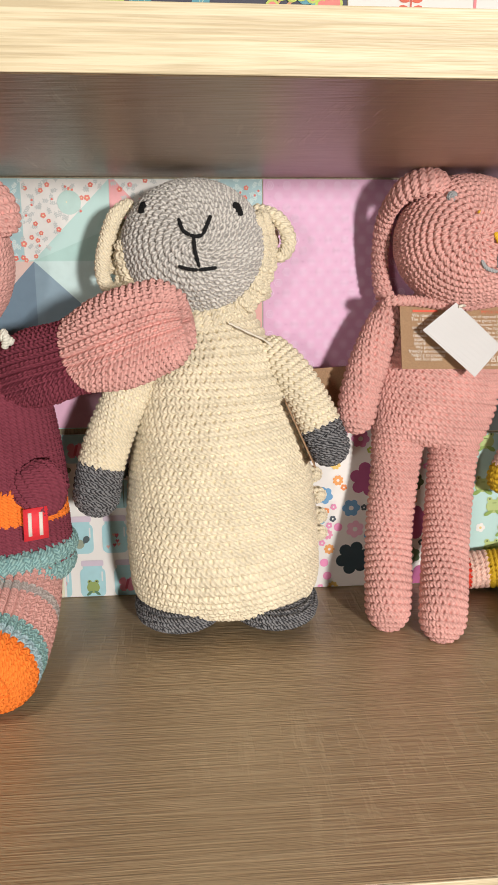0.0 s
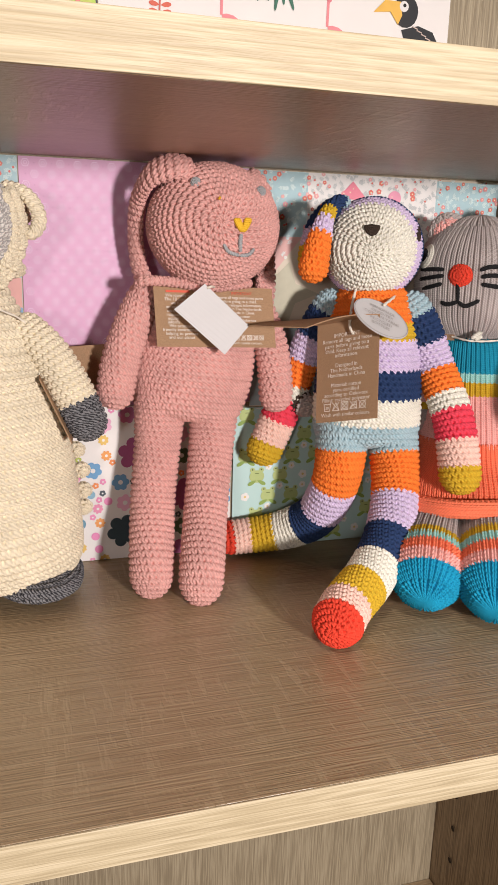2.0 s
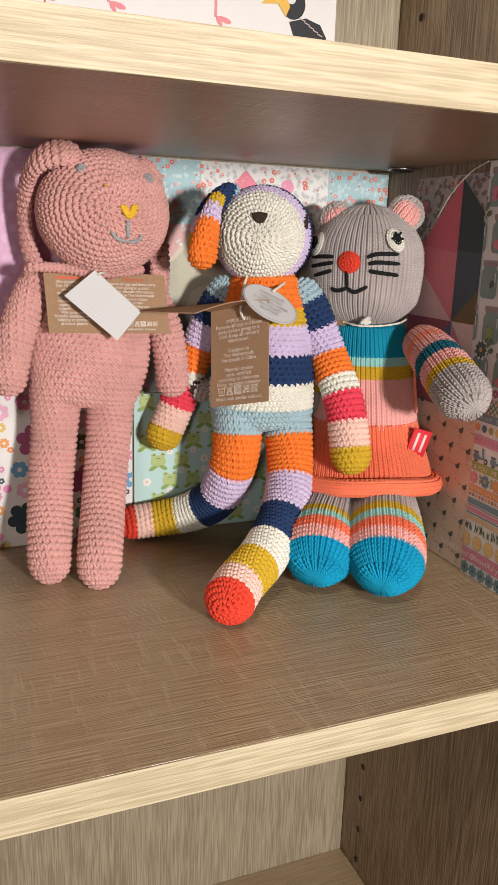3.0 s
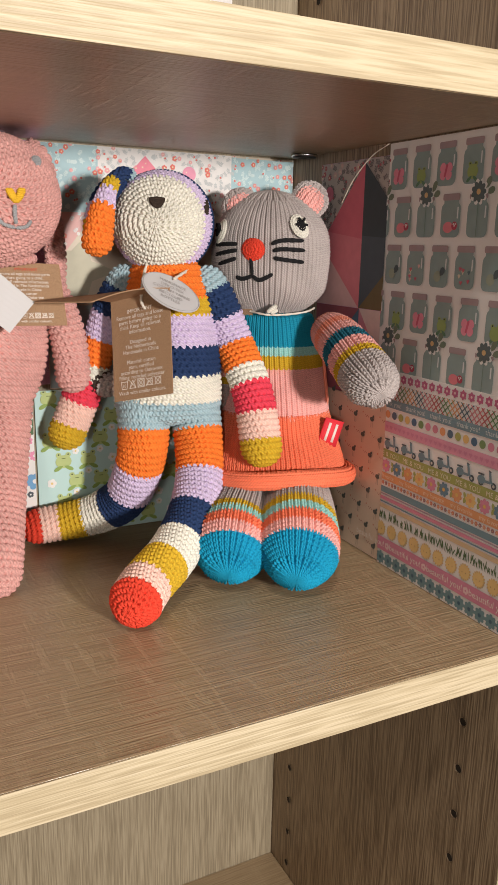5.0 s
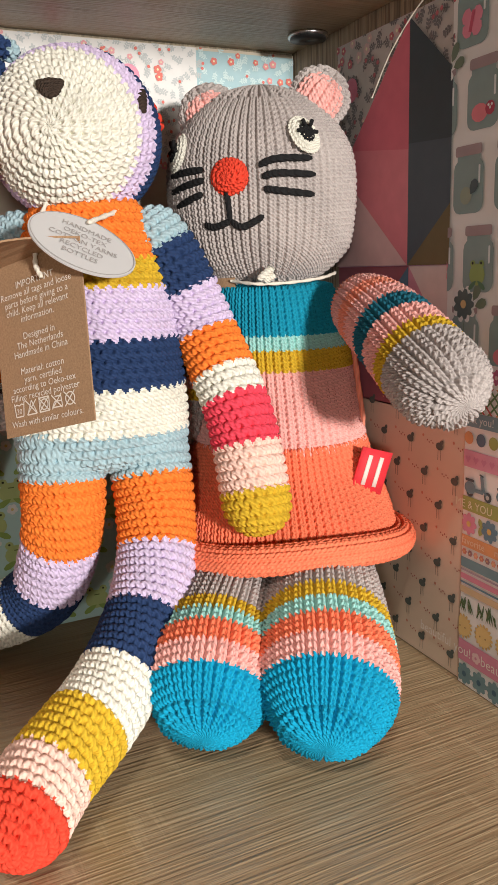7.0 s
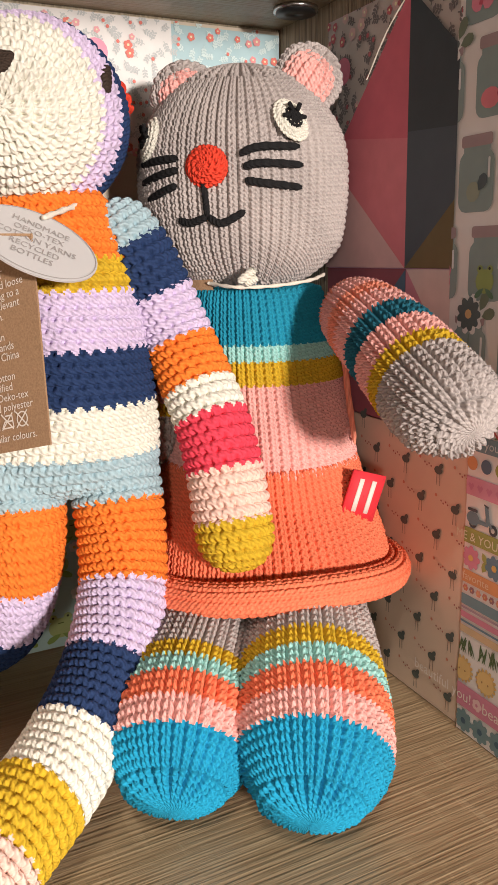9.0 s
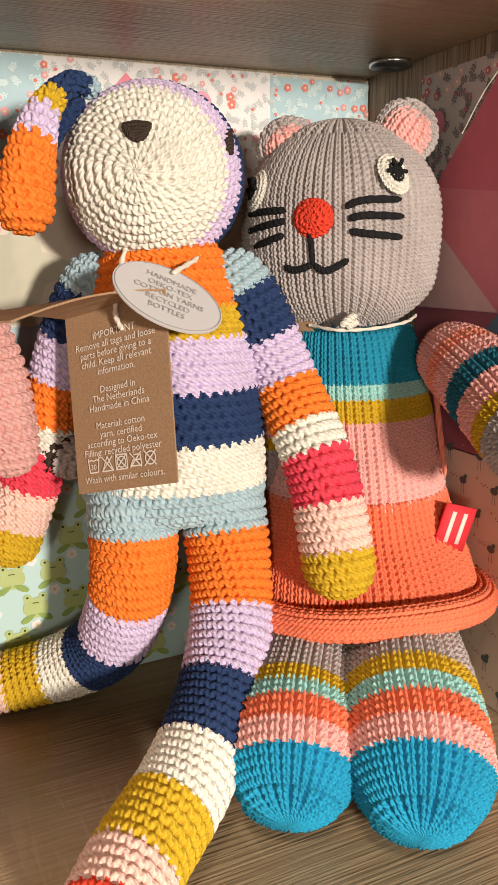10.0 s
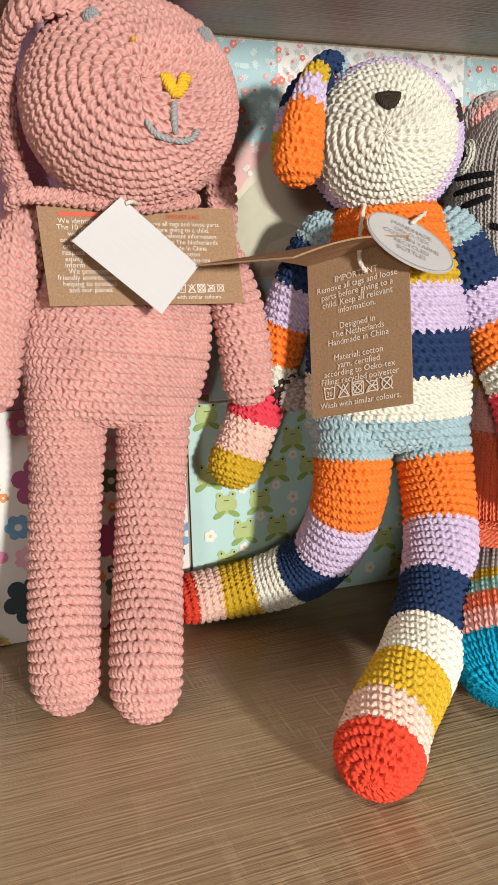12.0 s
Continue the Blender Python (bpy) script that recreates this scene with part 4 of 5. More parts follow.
    for k in (-0.004, 0.004):
        d.patch(tab + nz * 0.0011 + np.array((0.93, -0.10, -0.30)) * k, (0.93, -0.10, -0.30), (0.30, -0.08, 1), 0.0028, 0.019, TAB_MARK, 0.0004)
    # white tuft at the neck
    d.strand([(0.414, 0.371, 0.243), (0.4215, 0.3695, 0.2485), (0.423, 0.369, 0.2505)], 0.0024, WHITE)
    d.strand([(0.418, 0.371, 0.242), (0.4250, 0.3695, 0.2455)], 0.0021, WHITE)
    # seam thread down the side
    d.strand([(0.476, 0.365, 0.225), (0.474, 0.357, 0.19), (0.476, 0.350, 0.15)], 0.0018, SALMON)
    return d.finish("knitted_cat", "grey knitted toy cat in striped top and coral skirt", "soft toy", "soft toys on the shelf")


def left_doll():
    d = Doll()
    kn = dict(kind="knit", row=0.0046, wide=0.0066, dense=(5, 4))
    d.tube([(-0.255, 0.405, 0.26, 0.045, 0.038), (-0.250, 0.400, 0.22, 0.058, 0.045), (-0.248, 0.392, 0.17, 0.066, 0.050), (-0.247, 0.385, 0.135, 0.070, 0.053)], one(WINE), caps=(0.01, 0.005), **kn)
    d.tube([(-0.247, 0.385, 0.150, 0.066, 0.050), (-0.246, 0.382, 0.115, 0.068, 0.052), (-0.245, 0.378, 0.080, 0.070, 0.054)], [(0.15, ROSE), (0.32, ORANGE), (0.24, WINE), (0.29, SEA)], caps=(0.004, 0.004), **kn)
    hem = [(-0.249 + 0.067 * math.sin(t), 0.378 - 0.055 * math.cos(t), 0.080, 0.0085, 0.0085) for t in np.linspace(-2.2, 2.2, 15)]
    d.tube(hem, one(SEA), ref=(0, 0, 1), row=0.006, wide=0.006, dense=(5, 4))
    d.tube([(x, y + 0.004, z + 0.014, 0.010, 0.009) for x, y, z, _, _ in hem], one(SEA), ref=(0, 0, 1), row=0.006, wide=0.006, dense=(5, 4))
    d.ball((-0.277, 0.41, 0.325), (0.1, -1, 0), 0.055, 0.062, 0.066, one(ROSE), row=0.0055, wide=0.0066, dense=(5, 4))
    d.tube([(-0.238, 0.405, 0.385, 0.014, 0.009), (-0.221, 0.398, 0.368, 0.015, 0.010), (-0.216, 0.396, 0.346, 0.012, 0.008)], one(ROSE), ref=(0.3, -1, 0))
    # the arm that reaches in front of the sheep
    d.tube([(-0.212, 0.385, 0.238, 0.026, 0.026), (-0.190, 0.365, 0.246, 0.029, 0.027), (-0.160, 0.345, 0.256, 0.027, 0.026), (-0.128, 0.330, 0.268, 0.0335, 0.029), (-0.097, 0.324, 0.2795, 0.032, 0.027), (-0.070, 0.322, 0.286, 0.027, 0.024)], [(0.47, WINE), (0.53, ROSE)], ref=(0, -1, 0), caps=(0.01, 0.022), kind="knit", row=0.0046, wide=0.0078, dense=(12, 4), amp=1.5)
    # jacket corner
    d.tube([(-0.205, 0.352, 0.170, 0.018, 0.006), (-0.192, 0.345, 0.150, 0.020, 0.006), (-0.189, 0.342, 0.130, 0.010, 0.006)], one(WINE), ref=(0.3, -1, 0), **kn)
    leg = [(0.20, ROSE), (0.06, GREY), (0.14, ROSE), (0.05, GREY), (0.17, ROSE), (0.07, SEA), (0.04, ICE), (0.27, ORANGE)]
    d.tube([(-0.218, 0.375, 0.085, 0.033, 0.032), (-0.217, 0.345, 0.062, 0.034, 0.033), (-0.219, 0.306, 0.044, 0.034, 0.034), (-0.224, 0.270, 0.036, 0.034, 0.034), (-0.228, 0.246, 0.030, 0.031, 0.031)], leg, ref=(0, -0.5, 0.8), caps=(0.006, 0.030), **kn)
    # red woven tab, white knot
    tab = np.array((-0.196, 0.335, 0.127))
    d.patch(tab, (1, 0.35, 0.05), (0.02, 0, 1), 0.019, 0.026, TAB_RED)
    for k in (-0.004, 0.004):
        d.patch(tab + np.array((k, -0.0012 + k * 0.35, 0)), (1, 0.35, 0.05), (0.02, 0, 1), 0.0028, 0.019, TAB_MARK, 0.0004)
    d.strand([(-0.222, 0.352, 0.274), (-0.212, 0.350, 0.270), (-0.206, 0.350, 0.266)], 0.0035, WHITE)
    d.strand([(-0.214, 0.350, 0.277), (-0.211, 0.348, 0.270), (-0.213, 0.348, 0.262)], 0.003, WHITE)
    return d.finish("knitted_doll_toy", "knitted pink toy in wine-red jacket with orange feet", "soft toy", "soft toys on the shelf")


sheep()
bunny()
dog()
cat()
left_doll()

# ---- papers on the walls ----
P_WHITE = plain("paper_white", (0.78, 0.76, 0.74), 0.55, 0, 0.03, 30.0, 0.04)
P_PINK = plain("paper_pink", (0.64, 0.35, 0.54), 0.5, 0, 0.03, 30.0, 0.04)
P_MINT = plain("paper_mint", (0.46, 0.66, 0.64), 0.5, 0, 0.03, 30.0, 0.04)
P_CREAM = plain("paper_cream", (0.66, 0.58, 0.46), 0.55, 0, 0.05, 30.0, 0.04)
P_DARK = plain("paper_night", (0.045, 0.045, 0.075), 0.5, 0, 0.08, 30.0, 0.04)
P_PEACH = plain("paper_peach", (0.70, 0.55, 0.43), 0.6, 0, 0.05, 30.0, 0.04)
WHT, BLU, SLT, MNT = (0.78, 0.77, 0.75), (0.40, 0.58, 0.62), (0.20, 0.27, 0.34), (0.50, 0.70, 0.67)
REDF, PKF, GRYL, TEALF = (0.74, 0.20, 0.16), (0.80, 0.40, 0.42), (0.55, 0.58, 0.58), (0.35, 0.58, 0.60)
X1, Z1 = (1.0, 0, 0), (0, 0, 1.0)
YB, XR = BACK - 0.0004, RIGHT - 0.0004


def inside(poly):
    def test(a, b):
        hit = False
        for (x0, y0), (x1, y1) in zip(poly, poly[1:] + poly[:1]):
            if (y0 > b) != (y1 > b) and a < (x1 - x0) * (b - y0) / (y1 - y0) + x0:
                hit = not hit
        return hit
    return test


def jar(p, a, b, w, h, fill, glass, lid, rnd):
    """A printed jar with its lid, a shine and something in it."""
    p.rect(a, b, w, h * 0.78, glass, 1, w * 0.22)
    p.rect(a + w * 0.12, b + h * 0.74, w * 0.76, h * 0.10, glass, 1)
    p.rect(a + w * 0.06, b + h * 0.83, w * 0.88, h * 0.15, lid, 2, w * 0.06)
    p.rect(a + w * 0.84, b + h * 0.42, w * 0.06, h * 0.26, (0.7, 0.72, 0.72), 2, w * 0.025)
    cx, cy = a + w / 2, b + h * 0.26
    if fill == "frog":
        p.disc(cx, cy, w * 0.26, (0.28, 0.36, 0.12), 3, 12, 0.95)
        for sg in (-1, 1):
            p.disc(cx + sg * w * 0.14, cy + w * 0.24, w * 0.09, (0.28, 0.36, 0.12), 3, 8)
            p.disc(cx + sg * w * 0.14, cy + w * 0.26, w * 0.035, (0.03, 0.03, 0.03), 4, 6)
            p.petal(cx, cy - w * 0.12, math.pi * 1.5 + sg * 0.9, w * 0.34, w * 0.06, (0.10, 0.20, 0.12), 3)
    elif fill == "butterfly":
        for t in (0.6, 2.5, 3.9, 5.5):
            p.petal(cx, cy + w * 0.1, t, w * 0.36, w * 0.17, (0.72, 0.25, 0.33), 3)
        p.bar(cx - w * 0.05, cy - w * 0.1, cx + w * 0.06, cy + w * 0.32, w * 0.10, (0.55, 0.10, 0.16), 4)
    elif fill == "bug":
        p.disc(cx - w * 0.08, cy - w * 0.05, w * 0.26, (0.72, 0.22, 0.26), 3, 12, 0.75)
        p.disc(cx + w * 0.26, cy, w * 0.15, (0.42, 0.06, 0.10), 4, 10)
        for k in range(3):
            p.disc(cx + w * (0.22 + 0.05 * k), cy + w * (0.06 - 0.06 * (k % 2)), w * 0.035, WHT, 5, 6)
    elif fill == "hearts":
        for k in range(7):
            x, y = cx + rnd.uniform(-0.32, 0.32) * w, b + rnd.uniform(0.08, 0.55) * h
            c = rnd.choice(((0.55, 0.12, 0.16), (0.66, 0.40, 0.36), (0.10, 0.16, 0.18), (0.62, 0.55, 0.42)))
            p.poly([(x, y - w * 0.09), (x + w * 0.08, y + w * 0.02), (x + w * 0.04, y + w * 0.07), (x, y + w * 0.04), (x - w * 0.04, y + w * 0.07), (x - w * 0.08, y + w * 0.02)], c, 3)
    elif fill == "leafy":
        p.disc(cx - w * 0.05, cy, w * 0.2, (0.30, 0.34, 0.26), 3, 10)
        p.petal(cx + w * 0.1, cy, 1.0, w * 0.38, w * 0.13, (0.08, 0.11, 0.12), 4)
    else:
        p.bar(cx, b + h * 0.02, cx, b + h * 0.7, w * 0.03, (0.16, 0.24, 0.20), 3)
        p.flower(cx, b + h * 0.98, w * 0.44, WHT, WHT, 10, 3)
        p.flower(cx, b + h * 0.98, w * 0.36, (0.10, 0.13, 0.13), (0.62, 0.42, 0.20), 9, 5)
        p.petal(cx + w * 0.35, b + h * 0.95, 0.3, w * 0.4, w * 0.12, (0.16, 0.20, 0.14), 3)
        p.petal(cx + w * 0.30, b + h * 1.02, 1.1, w * 0.45, w * 0.12, (0.16, 0.20, 0.14), 3)


def jars_page(p, pitch, rise, glass, lid, seed, top=0.004):
    rnd = random.Random(seed)
    kinds = [("frog", "butterfly"), ("bug", "flower"), ("hearts", "leafy")]
    z, j = p.h - top - rise * 0.88, 0
    while z > -rise:
        a, i = 0.004 + (0.3 * pitch if j % 2 else 0.0) - pitch, j
        while a < p.w:
            jar(p, a, z, pitch * 0.74, rise * 0.86, kinds[j % 3][i % 2], glass, lid, rnd)
            a, i = a + pitch, i + 1
        z, j = z - rise, j + 1


# back wall, upper row
p = sheet_object("paper_sheet", (-0.36, YB, 0.172), X1, 0.357, 0.2265, P_MINT, "patchwork paper with pale triangles and small florals on the back panel")
ox, oz = -0.36, 0.172
Q = lambda *pts: [(x - ox, z - oz) for x, z in pts]
white1 = Q((-0.218, 0.398), (-0.141, 0.398), (-0.210, 0.328), (-0.218, 0.328))
white2 = Q((-0.140, 0.398), (-0.045, 0.398), (-0.045, 0.33), (-0.085, 0.33))
blue1 = Q((-0.30, 0.398), (-0.2185, 0.398), (-0.2185, 0.328), (-0.30, 0.328))
blue2 = Q((-0.0445, 0.398), (-0.003, 0.398), (-0.003, 0.30), (-0.0445, 0.30))
for poly, c in ((white1, WHT), (white2, WHT), (blue1, BLU), (blue2, BLU)):
    p.poly(poly, c, 0)
p.poly(Q((-0.1405, 0.398), (-0.136, 0.398), (-0.110, 0.37), (-0.1405, 0.352)), PKF, 1)
p.poly(Q((-0.210, 0.3275), (-0.1405, 0.3275), (-0.1405, 0.352), (-0.150, 0.352)), (0.42, 0.63, 0.60), 0)
p.poly(Q((-0.210, 0.327), (-0.141, 0.327), (-0.141, 0.262)), (0.56, 0.72, 0.72), 1)
p.poly(Q((-0.210, 0.327), (-0.210, 0.25), (-0.13, 0.25), (-0.141, 0.262)), (0.24, 0.34, 0.42), 1)
p.poly(Q((-0.210, 0.327), (-0.210, 0.25), (-0.26, 0.25), (-0.245, 0.29)), (0.17, 0.25, 0.33), 1)
p.poly(Q((-0.210, 0.327), (-0.245, 0.327), (-0.245, 0.29)), (0.75, 0.55, 0.50), 1)
p.poly(Q((-0.36, 0.249), (-0.003, 0.249), (-0.003, 0.173), (-0.36, 0.173)), (0.72, 0.42, 0.58), 0)
p.poly(Q((-0.03, 0.29), (-0.003, 0.29), (-0.003, 0.25), (-0.03, 0.25)), (0.74, 0.42, 0.38), 1)
p.poly(Q((-0.022, 0.272), (-0.003, 0.262), (-0.003, 0.255)), (0.25, 0.42, 0.60), 2)
for reg, n, fl, lf, sd in ((white1, 200, (REDF, (0.78, 0.25, 0.20)), GRYL, 1), (white2, 220, (REDF, PKF), GRYL, 2), (blue1, 160, (REDF, WHT), (0.66, 0.76, 0.76), 3), (blue2, 130, (REDF, PKF), (0.62, 0.76, 0.76), 4)):
    p.sprigs(inside(reg), n, sd, fl, lf)
p.disc(-0.176 - ox, 0.378 - oz, 0.0105, (0.48, 0.66, 0.63), 4, 18)
p.finish()

p = sheet_object("paper_sheet", (-0.002, YB, 0.165), X1, 0.2255, 0.2335, P_PINK, "pink paper printed with rows of white hexagons on the back panel")
for j in range(25):
    for i in range(30):
        a, b = 0.006 + 0.0078 * i, 0.228 - 0.0096 * j
        if (i + j) % 2 == 0:
            p.ring(a, b, 0.0040, 0.0008, (0.80, 0.60, 0.76), 1, 6)
            p.ring(a, b, 0.0020, 0.0008, (0.80, 0.62, 0.77), 1, 6)
        else:
            p.disc(a, b, 0.0007, (0.56, 0.30, 0.48), 1, 6)
p.finish()

p = sheet_object("paper_sheet", (0.2235, YB, 0.160), X1, 0.2775, 0.2385, P_CREAM, "patchwork paper with turquoise and white florals on the back panel")
ox, oz = 0.2235, 0.160
t1 = Q((0.2235, 0.398), (0.279, 0.398), (0.279, 0.335), (0.2235, 0.335))
w1 = Q((0.279, 0.398), (0.425, 0.398), (0.425, 0.32), (0.279, 0.32))
t2 = Q((0.425, 0.3965), (0.501, 0.3965), (0.501, 0.32), (0.425, 0.32))
r1 = Q((0.2235, 0.335), (0.275, 0.335), (0.245, 0.298), (0.2235, 0.298))
for poly, c in ((t1, BLU), (w1, WHT), (t2, BLU), (r1, (0.74, 0.45, 0.42))):
    p.poly(poly, c, 0)
p.poly(Q((0.328, 0.392), (0.345, 0.374), (0.311, 0.374)), (0.80, 0.25, 0.33), 4)
p.disc(0.376 - ox, 0.377 - oz, 0.0075, (0.78, 0.33, 0.45), 4, 16)
p.poly(Q((0.2235, 0.298), (0.25, 0.298), (0.262, 0.31), (0.27, 0.288), (0.296, 0.278), (0.27, 0.268), (0.262, 0.245), (0.2235, 0.245)), (0.52, 0.50, 0.38), 1)
p.poly(Q((0.2235, 0.244), (0.5, 0.244), (0.5, 0.161), (0.2235, 0.161)), (0.40, 0.50, 0.52), 1)
for reg, n, fl, lf, sd in ((t1, 140, (REDF, PKF), (0.62, 0.76, 0.76), 5), (w1, 380, (REDF, PKF), GRYL, 6), (t2, 190, (REDF, (0.75, 0.3, 0.3)), (0.62, 0.76, 0.76), 7), (r1, 20, (WHT, REDF), WHT, 8)):
    p.sprigs(inside(reg), n, sd, fl, lf)
p.finish()

# back wall, lower row
p = sheet_object("paper_sheet", (-0.235, YB, 0.0005), X1, 0.215, 0.166, P_WHITE, "white paper printed with pale blue jars standing on the shelf")
p.rect(0, 0, 0.034, 0.166, (0.70, 0.68, 0.52), 0)
for k in range(7):
    p.disc(0.022, 0.012 + 0.023 * k, 0.0065, ((0.72, 0.50, 0.10), (0.20, 0.42, 0.60), (0.70, 0.30, 0.32))[k % 3], 1, 10)
    p.flower(0.010, 0.022 + 0.023 * k, 0.006, (0.25, 0.50, 0.62), WHT, 5, 1)
sub = Print(p.root, p.c + p.eu * 0.036, p.eu, p.n, 0.179, 0.166, p.ev)
jars_page(sub, 0.0335, 0.046, (0.38, 0.62, 0.68), (0.60, 0.52, 0.62), 11, -0.012)
sub.finish()
p.finish()

p = sheet_object("paper_sheet", (-0.019, YB, 0.0008), X1, 0.2235, 0.1635, P_WHITE, "white paper printed with blue, pink and black flowers")
rnd = random.Random(21)
spots = []
for size, tries in ((0.0185, 15), (0.0092, 90), (0.0055, 190), (0.0034, 260)):
    for _ in range(tries):
        a, b = rnd.uniform(0, p.w), rnd.uniform(0, p.h)
        if any(math.hypot(a - x, b - y) < (size + s) * 1.02 for x, y, s in spots):
            continue
        spots.append((a, b, size))
        t = rnd.uniform(0, 6)
        if size > 0.015:
            c = rnd.choice(((0.035, 0.06, 0.075), (0.40, 0.10, 0.24), (0.16, 0.33, 0.44)))
            for k in range(6):
                p.disc(a + 0.0115 * math.cos(t + k * 1.047), b + 0.0115 * math.sin(t + k * 1.047), 0.0064, c, 1, 12)
            p.disc(a, b, 0.012, c, 2, 12)
        elif size > 0.008:
            p.flower(a, b, size, rnd.choice(((0.16, 0.36, 0.60), (0.80, 0.45, 0.60), (0.10, 0.16, 0.08), (0.62, 0.22, 0.42))), WHT, 6, 1, t)
        elif size > 0.0045:
            if rnd.random() < 0.4:
                p.disc(a, b, size * 0.8, rnd.choice(((0.25, 0.45, 0.58), (0.78, 0.28, 0.50))), 1, 12)
            else:
                p.flower(a, b, size, rnd.choice(((0.80, 0.36, 0.12), (0.78, 0.30, 0.46), (0.75, 0.52, 0.15))), WHT, 8, 1, t)
        else:
            p.flower(a, b, size, rnd.choice(((0.80, 0.28, 0.10), (0.08, 0.10, 0.12), (0.40, 0.48, 0.10), (0.78, 0.30, 0.50))), WHT, 5, 1, t)
p.finish()

p = sheet_object("paper_sheet", (0.2065, YB - 0.0016, 0.0008), X1, 0.225, 0.158, P_MINT, "pale mint paper printed with green frogs standing on the shelf")
FROG = (0.44, 0.53, 0.22)
for j in range(7):
    for i in range(9):
        a, b = 0.014 + 0.0265 * i + (0.013 if j % 2 else 0), 0.014 + 0.0225 * j
        if (i + j) % 3 == 2:
            p.flower(a, b, 0.005, WHT, (0.7, 0.55, 0.2), 5, 1, i)
            continue
        p.disc(a, b, 0.0085, FROG, 1, 14, 0.85)
        for sg in (-1, 1):
            p.disc(a + sg * 0.005, b + 0.0072, 0.0030, FROG, 1, 8)
            p.disc(a + sg * 0.005, b + 0.0078, 0.0009, (0.04, 0.05, 0.02), 2, 6)
            p.petal(a, b - 0.004, -0.5 if sg > 0 else math.pi + 0.5, 0.0115, 0.0022, (0.26, 0.38, 0.10), 2)
        p.bar(a - 0.002, b + 0.0035, a + 0.002, b + 0.0035, 0.0007, (0.10, 0.14, 0.03), 2)
        p.flower(a + 0.013, b + 0.0105, 0.0038, WHT, (0.7, 0.55, 0.2), 5, 1, i)
p.finish()

# right wall
W1 = (0, -1.0, 0)
p = sheet_object("paper_sheet", (XR, 0.418, 0.160), W1, 0.119, 0.229, P_PINK, "patchwork paper with pink and slate triangles on the side panel")
D = lambda *pts: [(0.418 - y, z - 0.160) for y, z in pts]
flo = D((0.418, 0.389), (0.30, 0.389), (0.30, 0.34), (0.418, 0.31))
p.poly(flo, (0.52, 0.47, 0.44), 0)
p.sprigs(inside(flo), 150, 31, ((0.50, 0.14, 0.16), (0.66, 0.46, 0.44)), (0.20, 0.18, 0.18), 0.0055)
p.disc(0.018, 0.199, 0.0075, (0.62, 0.17, 0.25), 5, 14)
p.poly(D((0.338, 0.386), (0.338, 0.315), (0.400, 0.322)), (0.62, 0.14, 0.19), 6)
p.poly(D((0.400, 0.322), (0.338, 0.315), (0.338, 0.2485), (0.418, 0.29), (0.418, 0.31)), (0.66, 0.20, 0.24), 6)
p.poly(D((0.338, 0.2485), (0.418, 0.2485), (0.418, 0.29), (0.40, 0.30)), (0.66, 0.42, 0.42), 7)
p.poly(D((0.338, 0.386), (0.2995, 0.351), (0.2995, 0.316), (0.338, 0.318)), (0.045, 0.060, 0.070), 6)
p.poly(D((0.338, 0.318), (0.2995, 0.316), (0.2995, 0.282), (0.338, 0.2485)), (0.070, 0.090, 0.110), 6)
p.poly(D((0.2995, 0.282), (0.2995, 0.2485), (0.338, 0.2485)), (0.16, 0.12, 0.055), 6)
p.poly(D((0.418, 0.248), (0.338, 0.248), (0.338, 0.161), (0.418, 0.161)), (0.34, 0.10, 0.13), 1)
p.poly(D((0.338, 0.248), (0.2995, 0.248), (0.2995, 0.20)), (0.70, 0.58, 0.56), 1)
p.poly(D((0.338, 0.248), (0.2995, 0.20), (0.2995, 0.161), (0.338, 0.161)), (0.60, 0.26, 0.34), 1)
p.poly(D((0.352, 0.235), (0.338, 0.248), (0.338, 0.21)), (0.10, 0.17, 0.25), 2)
p.finish()

p = sheet_object("paper_sheet", (XR - 0.0010, 0.301, 0.186), W1, 0.205, 0.2125, P_WHITE, "white paper printed with rows of grey-green jars on the side panel")
jars_page(p, 0.0318, 0.0415, (0.25, 0.33, 0.32), (0.36, 0.27, 0.28), 41)
p.finish()

p = sheet_object("paper_sheet", (XR, 0.415, 0.0005), W1, 0.137, 0.165, P_PEACH, "peach paper printed with small long-legged birds on the side panel")
for j in range(9):
    for i in range(6):
        a, b = 0.010 + 0.0285 * i + (0.014 if j % 2 else 0), 0.012 + 0.0185 * j
        p.disc(a, b, 0.0034, (0.10, 0.12, 0.11), 1, 10, 0.7)
        p.petal(a, b, 0.9, 0.0052, 0.0014, (0.10, 0.12, 0.11), 1)
        for k in (-1, 1):
            p.bar(a + 0.001 * k, b - 0.002, a + 0.0013 * k, b - 0.0085, 0.00045, (0.25, 0.20, 0.16), 1)
        for k in range(4):
            p.disc(a - 0.006 - 0.0018 * k, b + 0.001 + 0.0012 * (k % 2), 0.0006, (0.36, 0.12, 0.10), 1, 6)
        p.disc(a + 0.013, b + 0.0045, 0.0010, (0.62, 0.26, 0.18), 1, 6)
p.finish()

